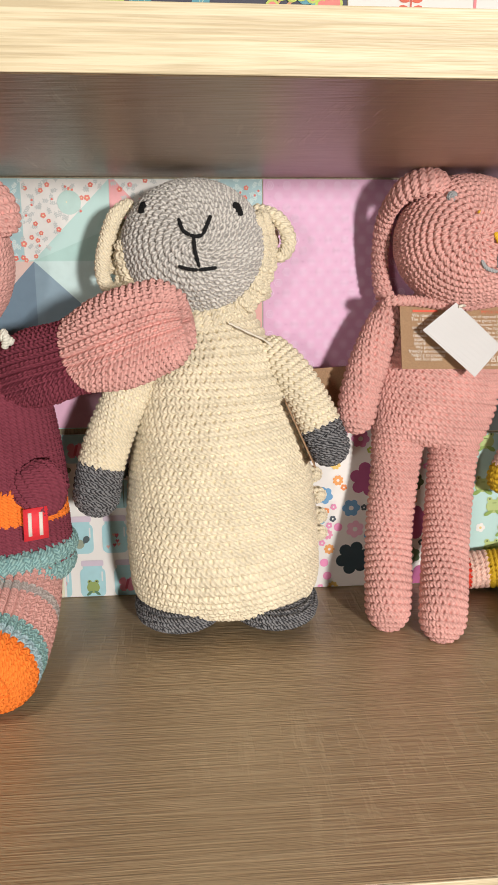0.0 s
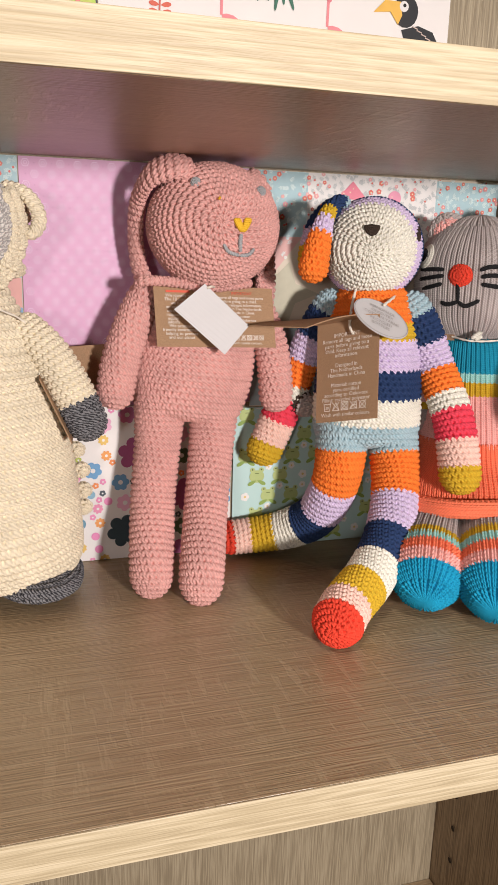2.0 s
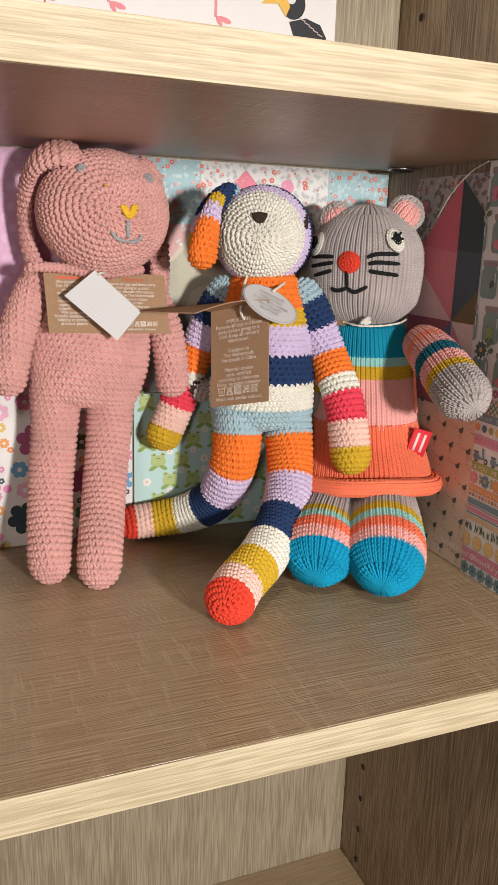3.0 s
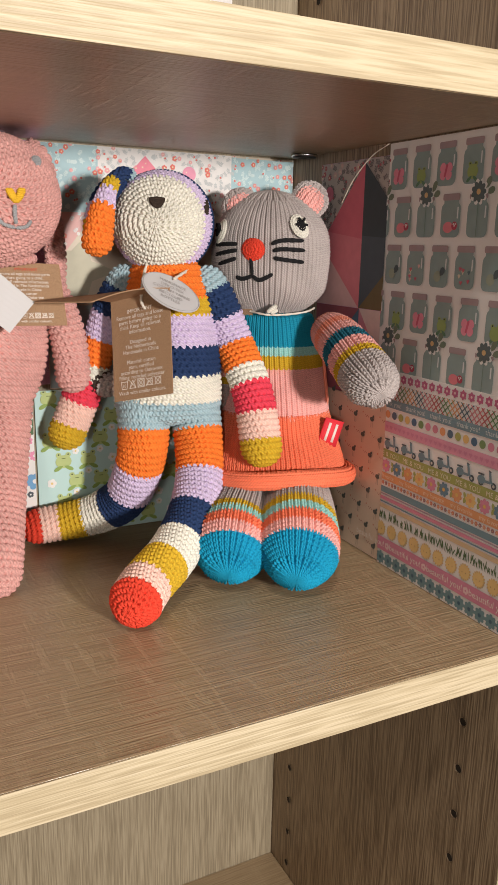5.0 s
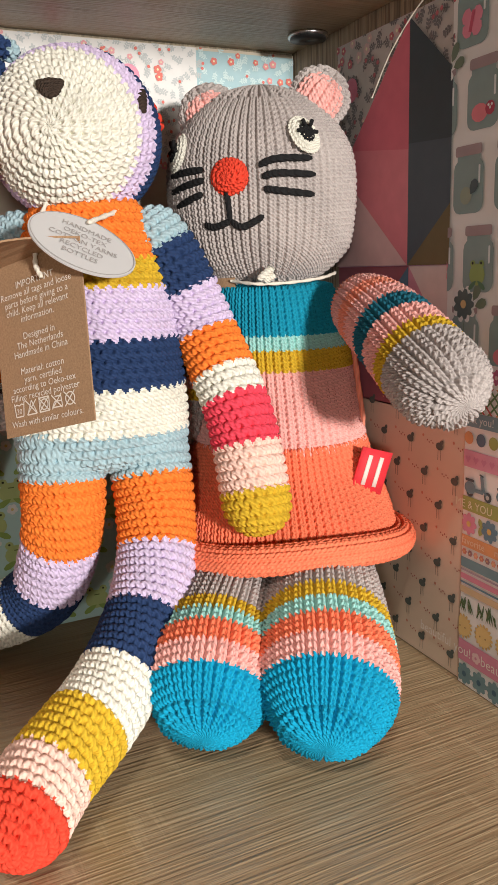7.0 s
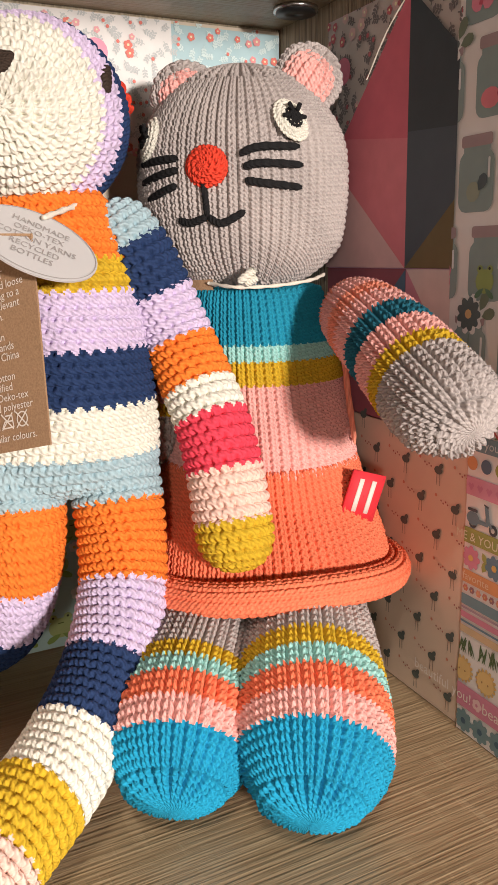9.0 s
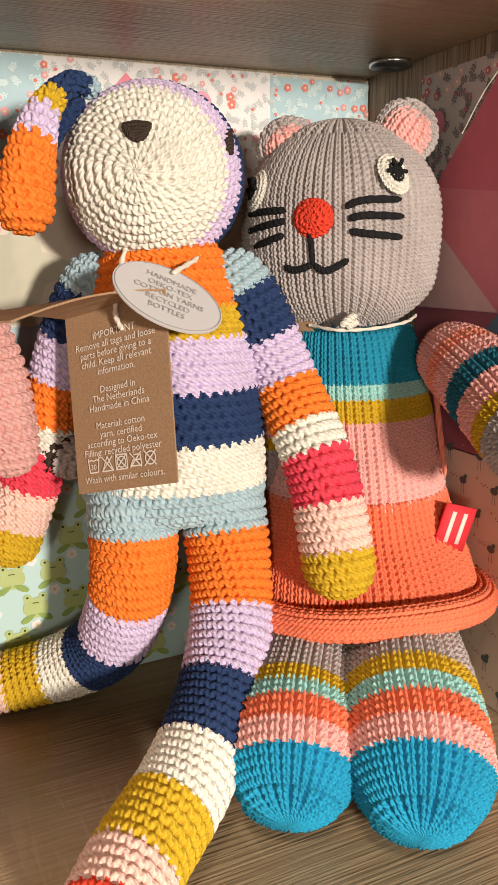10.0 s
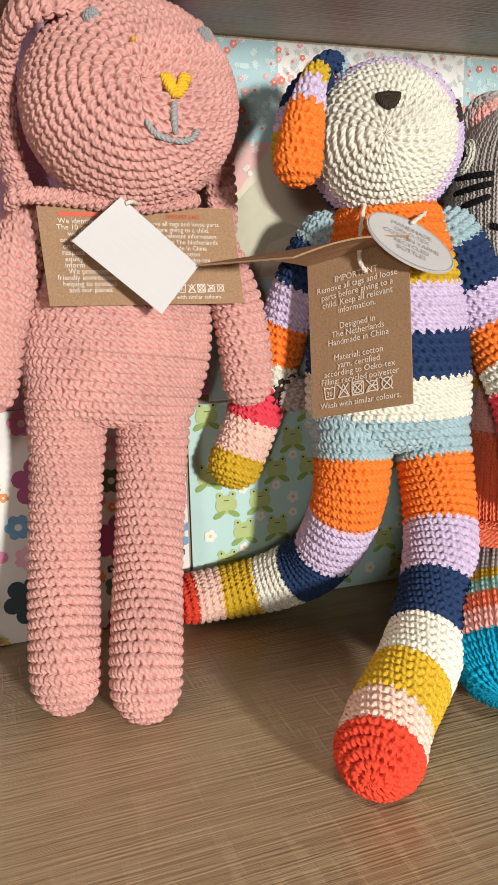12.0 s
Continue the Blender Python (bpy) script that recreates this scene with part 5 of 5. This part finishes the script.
p = sheet_object("paper_sheet", (XR - 0.0022, 0.281, 0.0005), W1, 0.187, 0.1945, P_WHITE, "paper printed with bands of scooters, suns, flowers and greetings")
NV, GR, OR, SUN, PKB, TLB = (0.13, 0.23, 0.30), (0.34, 0.36, 0.11), (0.66, 0.31, 0.14), (0.70, 0.47, 0.18), (0.62, 0.24, 0.33), (0.17, 0.27, 0.31)
z = 0.0
for i in range(16):
    p.flower(0.006 + 0.0128 * i, z + 0.0075, 0.0068, (0.16, 0.26, 0.28), (0.06, 0.12, 0.17), 8, 1)
z += 0.0155
p.rect(0, z, p.w, 0.0135, PKB, 1)
for i in range(4):
    p.words("beautiful you!", -0.012 + 0.056 * i, z + 0.0042, 0.0088, (0.80, 0.72, 0.66))
    p.flower(0.016 + 0.056 * i, z + 0.0065, 0.0036, (0.78, 0.55, 0.55), PKB, 5, 2)
z += 0.0135
for i in range(12):
    p.flower(0.004 + 0.0172 * i, z + 0.0088, 0.0078, SUN, SUN, 16, 1)
    p.disc(0.004 + 0.0172 * i, z + 0.0088, 0.0062, (0.74, 0.52, 0.22), 3, 16)
    for k in (-1, 1):
        p.disc(0.004 + 0.0172 * i + 0.0022 * k, z + 0.0085, 0.0006, (0.35, 0.20, 0.08), 4, 6)
z += 0.0175
rnd = random.Random(51)
for i in range(120):
    a = i * 0.0016
    p.petal(a, z, math.pi / 2 + rnd.uniform(-0.5, 0.5), rnd.uniform(0.006, 0.012), 0.0006, (0.10, 0.15, 0.07), 1)
z += 0.0125
for b, h, c in ((0.0, 0.0042, (0.62, 0.46, 0.28)), (0.0058, 0.0012, NV), (0.0086, 0.0034, PKB), (0.0136, 0.0012, (0.40, 0.30, 0.36))):
    p.rect(0, z + b, p.w, h, c, 1)
z += 0.0160
p.rect(0, z, p.w, 0.0060, TLB, 1)
z += 0.0065
for i in range(40):
    p.flower(0.003 + 0.0048 * i, z + 0.0031, 0.0020, ((0.55, 0.20, 0.14), (0.30, 0.16, 0.18), (0.66, 0.30, 0.20))[i % 3], SUN, 6, 1)
z += 0.0062
p.rect(0, z, p.w, 0.0072, OR, 1)
for i in range(6):
    p.words("my favorite", 0.006 + 0.036 * i, z + 0.0020, 0.0062, (0.78, 0.60, 0.45))
z += 0.0072
for i in range(12):
    a = 0.006 + 0.0168 * i
    p.flower(a, z + 0.0072, 0.0066, (PKB, NV, OR, SUN)[i % 4], (0.70, 0.45, 0.15) if i % 4 != 3 else OR, 8, 1, i)
    p.petal(a + 0.0085, z + 0.002, 1.2, 0.0065, 0.0020, GR, 1)
    p.petal(a + 0.0080, z + 0.013, 5.2, 0.0055, 0.0018, GR, 1)
z += 0.0148
p.rect(0, z, p.w, 0.0085, GR, 1)
for i in range(6):
    p.words("ME & YOU", 0.010 + 0.0365 * i, z + 0.0019, 0.0066, (0.76, 0.72, 0.55))
z += 0.0085
for i in range(8):
    a, b, c = 0.006 + 0.0255 * i, z + 0.0032, (0.16, 0.25, 0.29)
    for k in (0.0, 0.0145):
        p.disc(a + k, b, 0.0030, (0.07, 0.09, 0.10), 1, 12)
        p.disc(a + k, b, 0.0014, (0.55, 0.55, 0.52), 2, 8)
    p.disc(a + 0.0005, b + 0.0026, 0.0046, c, 3, 12, 0.8)
    p.rect(a + 0.001, b + 0.0008, 0.0105, 0.0022, c, 3, 0.0008)
    p.rect(a - 0.0035, b + 0.0062, 0.0072, 0.0016, (0.08, 0.10, 0.11), 3, 0.0006)
    p.bar(a + 0.0115, b + 0.0020, a + 0.0096, b + 0.0112, 0.0026, c, 3)
    p.bar(a + 0.0138, b + 0.0008, a + 0.0106, b + 0.0050, 0.0018, c, 3)
    p.bar(a + 0.0080, b + 0.0118, a + 0.0112, b + 0.0110, 0.0010, (0.08, 0.10, 0.11), 3)
z += 0.0175
p.rect(0, z, p.w, 0.0098, (0.66, 0.30, 0.40), 1)
for i in range(30):
    a, b = 0.004 + 0.0064 * i, z + 0.0047
    p.poly([(a, b - 0.0024), (a + 0.0022, b + 0.0006), (a + 0.0011, b + 0.0020), (a, b + 0.0010), (a - 0.0011, b + 0.0020), (a - 0.0022, b + 0.0006)], (0.58, 0.22, 0.33), 2)
z += 0.0105
for i in range(20):
    p.disc(0.004 + 0.0098 * i, z + 0.0064, 0.0037, (OR, (0.10, 0.16, 0.22), GR, SUN, (0.07, 0.14, 0.22), (0.18, 0.28, 0.12), PKB, (0.56, 0.22, 0.28))[i % 8], 1, 14)
z += 0.0130
p.rect(0, z, p.w, 0.0080, TLB, 1)
for i in range(6):
    p.words("thank you!", 0.010 + 0.0345 * i, z + 0.0023, 0.0066, (0.62, 0.66, 0.66))
z += 0.0082
for i in range(-6, 66):
    a = 0.0030 * i
    c = ((0.42, 0.10, 0.10), (0.12, 0.22, 0.10), (0.60, 0.30, 0.14), (0.08, 0.13, 0.16), (0.55, 0.22, 0.24))[(i // 4) % 5]
    if i % 2 == 0:
        q = clip_poly([(a, z), (a + 0.0016, z), (a + 0.0166, z + 0.0150), (a + 0.0150, z + 0.0150)], 0, z, p.w, z + 0.0150)
        if q:
            p.poly(q, c, 1)
        q = clip_poly([(a + 0.0150, z), (a + 0.0166, z), (a + 0.0016, z + 0.0150), (a, z + 0.0150)], 0, z, p.w, z + 0.0150)
        if q:
            p.poly(q, c, 2)
z += 0.0152
for i in range(20):
    a = 0.004 + 0.0100 * i
    p.disc(a, z + 0.0060, 0.0036, (0.46, 0.12, 0.22), 1, 10)
    for t in (0.6, 1.6, 2.6, 3.6, 4.6, 5.6):
        p.disc(a + 0.0035 * math.cos(t), z + 0.0060 + 0.0035 * math.sin(t), 0.0010, (0.46, 0.12, 0.22), 1, 6)
    p.disc(a, z + 0.0060, 0.0012, (0.75, 0.55, 0.55), 2, 8)
p.finish()

# posters in the compartment above
p = sheet_object("poster", (-0.36, YB, 0.4285), X1, 0.4315, 0.30, P_DARK, "dark poster with teal leaves, lemons and berries behind the upper shelf", "posters above")
rnd = random.Random(61)
for k in range(46):
    a, b, t = rnd.uniform(0, p.w), rnd.uniform(0, p.h), rnd.uniform(0, 6.3)
    c = rnd.choice(((0.10, 0.30, 0.34), (0.16, 0.40, 0.40), (0.13, 0.34, 0.42)))
    L = rnd.uniform(0.03, 0.055)
    p.petal(a, b, t, L, L * 0.26, c, 1 + k % 3)
    p.bar(a, b, a + L * 0.95 * math.cos(t), b + L * 0.95 * math.sin(t), 0.0009, (0.40, 0.56, 0.50), 4)
    for u in (0.3, 0.5, 0.7):
        for sg in (-1, 1):
            p.bar(a + L * u * math.cos(t), b + L * u * math.sin(t), a + L * u * math.cos(t) + L * 0.22 * math.cos(t + sg * 0.8), b + L * u * math.sin(t) + L * 0.22 * math.sin(t + sg * 0.8), 0.0006, (0.40, 0.56, 0.50), 4)
for k in range(7):
    a, b = 0.04 + 0.062 * k, 0.095 + 0.05 * (k % 3)
    p.disc(a, b, 0.019, (0.20, 0.44, 0.42), 5, 20, 1.35)
    p.disc(a + 0.002, b + 0.003, 0.0165, (0.50, 0.66, 0.14), 6, 20, 1.35)
for k in range(40):
    a, b = 0.395 + rnd.uniform(-0.03, 0.034), 0.125 + rnd.uniform(-0.02, 0.05)
    p.disc(a, b, 0.0062, (0.55, 0.62, 0.16), 5 + k % 2, 12)
    p.disc(a, b, 0.0040, (0.78, 0.26, 0.24), 7, 10)
for k in range(4):
    p.bar(0.35, 0.09, 0.40, 0.11 + 0.02 * k, 0.0022, (0.60, 0.32, 0.18), 4)
    p.disc(0.05 + 0.11 * k, 0.100, 0.015, (0.74, 0.62, 0.10), 4, 16, 0.6)
p.finish()

p = sheet_object("poster", (0.0725, YB, 0.4285), X1, 0.351, 0.30, P_WHITE, "white poster with flamingo legs, palm leaf and a dark bird", "posters above")
LEG = (0.78, 0.27, 0.30)
for a in (0.1130, 0.2190):
    p.bar(a, 0.104, a + 0.002, 0.28, 0.0026, LEG, 1)
    p.petal(a - 0.001, 0.105, -0.25, 0.018, 0.0026, LEG, 1)
    p.petal(a, 0.105, -0.9, 0.011, 0.0020, LEG, 1)
    p.disc(a + 0.001, 0.128, 0.0028, (0.70, 0.22, 0.26), 2, 8)
p.bar(0.2195, 0.125, 0.243, 0.19, 0.0028, LEG, 1)
for k in range(14):
    p.petal(0.170, 0.152, -math.pi * k / 13, 0.034 + 0.006 * (k % 2), 0.0021, (0.055, 0.17, 0.12), 1 + k % 2)
p.disc(0.170, 0.150, 0.011, (0.80, 0.16, 0.09), 4, 14)
for k in range(4):
    for sg in (-1, 1):
        p.petal(0.0555, 0.100 + 0.0062 * k, 0.15 if sg > 0 else math.pi - 0.15, 0.0105, 0.0022, (0.68, 0.15, 0.10), 1)
p.bar(0.0545, 0.094, 0.0565, 0.136, 0.0016, (0.60, 0.15, 0.12), 2)
BIRD = (0.030, 0.032, 0.036)
p.disc(0.302, 0.126, 0.0135, BIRD, 2, 18, 1.1)
p.petal(0.296, 0.110, -0.45, 0.048, 0.016, BIRD, 1)
p.poly([(0.296, 0.134), (0.279, 0.134), (0.267, 0.122), (0.285, 0.124), (0.294, 0.113), (0.298, 0.122)], (0.80, 0.48, 0.10), 3)
p.disc(0.2995, 0.130, 0.0050, (0.74, 0.74, 0.74), 4, 12)
p.disc(0.3000, 0.131, 0.0018, (0.02, 0.02, 0.02), 5, 8)
for k in range(5):
    p.bar(0.310 + 0.005 * k, 0.113 - 0.003 * k, 0.316 + 0.005 * k, 0.111 - 0.003 * k, 0.0010, (0.55, 0.45, 0.40), 4)
p.finish()

# ---- hang tags ----


def card(root, name, corners, mat, thick=0.0010, label="", sag=0.0, steps=8):
    """A thin card between four corners (lower left, lower right, upper right, upper left), a little bowed."""
    bl, br, tr, tl = (np.asarray(c, float) for c in corners)
    nrm = unit(np.cross(br - bl, tl - bl))
    v, f = [], []
    for side in (0, 1):
        for j in range(steps + 1):
            for i in range(2):
                u, w = i, j / steps
                q = (bl * (1 - w) + tl * w) * (1 - u) + (br * (1 - w) + tr * w) * u
                v.append(q + nrm * (sag * math.sin(math.pi * w) + side * thick))
    n = (steps + 1) * 2
    for j in range(steps):
        a = j * 2
        f.append((a, a + 2, a + 3, a + 1))
        f.append((n + a, n + a + 1, n + a + 3, n + a + 2))
        f.append((a, n + a, n + a + 2, a + 2))
        f.append((a + 1, a + 3, n + a + 3, n + a + 1))
    f.append((0, 1, n + 1, n))
    f.append((n - 2, 2 * n - 2, 2 * n - 1, n - 1))
    mesh_object(name, v, f, [mat], None, False, root, label)
    eu, ev = unit(br - bl), unit(tl - bl)
    return Print(root, bl + nrm * (thick + 0.0003), eu, nrm, float(np.linalg.norm(br - bl)), float(np.linalg.norm(tl - bl)), ev)


def cord(root, pts, r=0.0011, label=""):
    """A twisted cotton cord."""
    C = catmull(pts, 10 * len(pts))
    T = unit(np.gradient(C, axis=0))
    up = np.where(np.abs(T[:, 2:3]) > 0.9, np.array([[1.0, 0, 0]]), np.array([[0.0, 0, 1.0]]))
    s = unit(np.cross(T, up))
    u = np.cross(s, T)
    v, f = [], []
    n = 8
    for k in range(len(C)):
        for i in range(n):
            t = 2 * math.pi * i / n
            rr = r * (1 + 0.25 * math.cos(2 * t + k * 1.1))
            v.append(C[k] + s[k] * rr * math.cos(t) + u[k] * rr * math.sin(t))
    for k in range(len(C) - 1):
        for i in range(n):
            f.append((k * n + i, k * n + (i + 1) % n, (k + 1) * n + (i + 1) % n, (k + 1) * n + i))
    f.append(tuple(range(n)))
    f.append(tuple((len(C) - 1) * n + i for i in range(n)))
    return mesh_object("cord", v, f, [CORD], None, True, root, label)


def care_marks(p, a, b, s, colour, count=5):
    """The row of care symbols: tub, triangle, dryer, iron, circle, crossed out."""
    w = s * 0.09
    for k in range(5 - count, 5):
        x = a + k * s * 1.28
        if k == 0:
            p.bar(x, b + s, x + s * 0.12, b, w, colour, 2), p.bar(x + s * 0.12, b, x + s * 0.88, b, w, colour, 2), p.bar(x + s * 0.88, b, x + s, b + s, w, colour, 2)
            for i in range(4):
                p.bar(x + s * 0.25 * i, b + s * (0.9 if i % 2 else 0.8), x + s * 0.25 * (i + 1), b + s * (0.8 if i % 2 else 0.9), w, colour, 2)
            p.words("30", x + s * 0.5, b + s * 0.2, s * 0.55, colour, 2)
            continue
        if k == 1:
            p.bar(x, b, x + s, b, w, colour, 2), p.bar(x, b, x + s / 2, b + s, w, colour, 2), p.bar(x + s, b, x + s / 2, b + s, w, colour, 2)
        elif k == 2:
            for q in ((0, 0, 1, 0), (1, 0, 1, 1), (1, 1, 0, 1), (0, 1, 0, 0)):
                p.bar(x + q[0] * s, b + q[1] * s, x + q[2] * s, b + q[3] * s, w, colour, 2)
            p.ring(x + s / 2, b + s / 2, s * 0.42, w, colour, 2, 16)
        elif k == 3:
            p.bar(x, b + s * 0.1, x + s, b + s * 0.1, w, colour, 2), p.bar(x + s, b + s * 0.1, x + s * 0.9, b + s * 0.85, w, colour, 2), p.bar(x + s * 0.9, b + s * 0.85, x + s * 0.3, b + s * 0.85, w, colour, 2), p.bar(x, b + s * 0.1, x + s * 0.25, b + s * 0.5, w, colour, 2), p.bar(x + s * 0.25, b + s * 0.5, x + s * 0.92, b + s * 0.5, w, colour, 2)
        else:
            p.ring(x + s / 2, b + s / 2, s * 0.48, w, colour, 2, 16)
        p.bar(x, b, x + s, b + s, w, colour, 3), p.bar(x, b + s, x + s, b, w, colour, 3)


PRINT_WHITE, PRINT_RED = (0.80, 0.74, 0.66), (0.66, 0.10, 0.05)

# the dog's folded tag
BL, BR, TL, TR = (0.2635, 0.389, 0.1605), (0.3010, 0.335, 0.1760), (0.2655, 0.4015, 0.2535), (0.3030, 0.348, 0.2690)
tag = empty("hang_tag", (0.285, 0.365, 0.16), "folded brown kraft hang tag with white printing on the striped dog", "tag", "hang tags")
p = card(tag, "card", (BL, BR, TR, TL), KRAFT)
lines = ["IMPORTANT", "Remove all tags and loose", "parts before giving to a", "child. Keep all relevant", "information.", "", "Designed in", "The Netherlands", "Handmade in China", "", "Material: cotton", "yarn, certified", "according to Oeko-tex", "Filling: recycled polyester"]
s = p.w / 0.0605
for k, line in enumerate(lines):
    if line:
        p.words(line, p.w * 0.50, p.h - 0.0150 - 0.0046 * k, 0.0046 * s, PRINT_WHITE, 2)
care_marks(p, p.w * 0.14, 0.0105, 0.0068 * s, PRINT_WHITE)
p.words("Wash with similar colours.", p.w * 0.50, 0.0050, 0.0045 * s, PRINT_WHITE, 2)
p.finish()
FL, FR = np.asarray(TL) + np.array((-0.0745, -0.019, 0.0020)), np.asarray(TR) + np.array((-0.0745, -0.011, -0.0105))
p = card(tag, "folded_leaf", (TL, TR, FR, FL), KRAFT, 0.0010, "", -0.004)
cord(tag, [(0.295, 0.386, 0.288), (0.2865, 0.374, 0.272), (0.2835, 0.3690, 0.2565), (0.2850, 0.3640, 0.2490)], 0.0013, "cream cotton cord")

# its round label
oval = empty("round_tag", (0.318, 0.368, 0.25), "oval white hang tag with grey printing on the striped dog", "tag", "hang tags")
c0, ex, ey = np.array((0.3040, 0.3480, 0.2645)), unit(np.array((0.056, -0.010, -0.026))), np.array((0.10, 0.62, 0.62))
ey = unit(ey - ex * np.dot(ex, ey))
nz = np.cross(ex, ey)
v, f = [], []
n = 40
for d in (0.0, 0.0010):
    for r in (0.02, 1.0):
        for i in range(n):
            t = 2 * math.pi * i / n
            v.append(c0 + ex * 0.0284 * r * math.cos(t) + ey * 0.0201 * r * math.sin(t) + nz * d)
for i in range(n):
    j = (i + 1) % n
    f += [(i, n + i, n + j, j), (2 * n + i, 2 * n + j, 3 * n + j, 3 * n + i), (n + i, 3 * n + i, 3 * n + j, n + j)]
f += [tuple(range(n)), tuple(range(3 * n - 1, 2 * n - 1, -1))]
mesh_object("card", v, f, [WHITE_CARD], None, False, oval)
p = Print(oval, c0 + nz * 0.0013 - ex * 0.03 - ey * 0.0215, ex, nz, 0.06, 0.043, ey)
GREYINK = (0.36, 0.34, 0.33)
for k, line in enumerate(("HANDMADE", "OEKO-TEX", "COTTON YARNS", "RECYCLED", "BOTTLES")):
    p.words(line, 0.030, 0.0300 - 0.0050 * k, 0.0047, GREYINK, 1)
m = 48
for i in range(m):
    t0, t1 = 2 * math.pi * i / m, 2 * math.pi * (i + 1) / m
    p.bar(0.030 + 0.0275 * math.cos(t0), 0.0215 + 0.0192 * math.sin(t0), 0.030 + 0.0275 * math.cos(t1), 0.0215 + 0.0192 * math.sin(t1), 0.0004, GREYINK, 1)
p.finish()
cord(oval, [(0.3440, 0.3900, 0.2860), (0.3290, 0.374, 0.2820), (0.3100, 0.3560, 0.2760)], 0.0013, "cream cotton cord")

# the bunny's wide tag and the blank card on it
tag = empty("hang_tag", (0.16, 0.382, 0.235), "wide brown kraft hang tag with white printing on the pink bunny", "tag", "hang tags")
p = card(tag, "card", ((0.1105, 0.4030, 0.2345), (0.2245, 0.4050, 0.2320), (0.2200, 0.4100, 0.2865), (0.1075, 0.4080, 0.2915)), KRAFT)
p.rect(0.011, p.h - 0.0085, 0.022, 0.0020, PRINT_RED, 1)
for k, line in enumerate(("We identify our", "The 10 principles", "we believe", "on each", "on the", "respect", "equity", "inform", "We promote", "friendly environment", "helping to protect", "and our planet")):
    v, _ = text_mesh(line, 0.0041)
    p.words(line, 0.0235 if len(line) > 9 else 0.0165, p.h - 0.0125 - 0.0034 * k, 0.0041, PRINT_WHITE, 2)
p.words("IMPORTANT", 0.082, p.h - 0.0090, 0.0036, PRINT_RED, 2)
for k, line in enumerate(("Remove all tags and loose parts", "before giving to a child.", "Keep all relevant information.", "Designed in The Netherlands", "Handmade in China", "Fabric: cotton", "certified to Oeko-tex", "Filling: cotton")):
    p.words(line, 0.079, p.h - 0.0130 - 0.0034 * k, 0.0037, PRINT_WHITE, 2)
care_marks(p, 0.074, 0.0068, 0.0046, PRINT_WHITE)
p.words("Wash with similar colours.", 0.082, 0.0030, 0.0034, PRINT_WHITE, 2)
p.finish()
blank = empty("price_card", (0.155, 0.376, 0.23), "blank white price card hanging over the bunny's kraft tag", "tag", "hang tags")
card(blank, "card", ((0.1230, 0.3890, 0.2690), (0.1690, 0.3850, 0.2290), (0.1920, 0.3880, 0.2545), (0.1505, 0.3890, 0.2915)), WHITE_CARD).finish()
cord(blank, [(0.1525, 0.3875, 0.2880), (0.1560, 0.3880, 0.2890), (0.1630, 0.4000, 0.2885)], 0.0012, "cream cotton cord")

# tags that only show an edge
tag = empty("hang_tag", (0.022, 0.378, 0.16), "kraft hang tag turned edge-on beside the sheep's arm", "tag", "hang tags")
card(tag, "card", ((0.0300, 0.3700, 0.1560), (0.0330, 0.3990, 0.1570), (0.0060, 0.3990, 0.2130), (0.0050, 0.3740, 0.2120)), KRAFT).finish()
cord(tag, [(0.0060, 0.390, 0.211), (0.0115, 0.412, 0.235), (-0.0050, 0.398, 0.258), (-0.0243, 0.385, 0.2690), (-0.0404, 0.386, 0.2770)], 0.0009, "thin white cord")
tag = empty("hang_tag", (0.06, 0.45, 0.15), "kraft card standing behind the sheep's hand", "tag", "hang tags")
card(tag, "card", ((0.030, 0.446, 0.175), (0.088, 0.452, 0.172), (0.090, 0.455, 0.232), (0.030, 0.450, 0.229)), KRAFT).finish()
tag = empty("hang_tag", (0.40, 0.35, 0.2), "small kraft hang tag tied at the cat's neck", "tag", "hang tags")
card(tag, "card", ((0.3850, 0.4260, 0.2030), (0.4105, 0.3920, 0.2040), (0.4095, 0.3940, 0.2445), (0.3840, 0.4280, 0.2430)), KRAFT).finish()
cord(tag, [(0.4070, 0.3940, 0.2425), (0.4150, 0.3760, 0.2405), (0.4350, 0.3710, 0.2405), (0.4600, 0.3740, 0.2425), (0.4780, 0.3870, 0.2450)], 0.0010, "white neck cord")

# loose thread hanging on the side wall
thread = empty("loose_thread", (XR, 0.35, 0.39), "fine white thread stuck across the papers on the side panel", "thread")
cord(thread, [(XR - 0.003, 0.375, 0.350), (XR - 0.003, 0.355, 0.372), (XR - 0.003, 0.328, 0.390), (XR - 0.003, 0.302, 0.3985)], 0.0004)
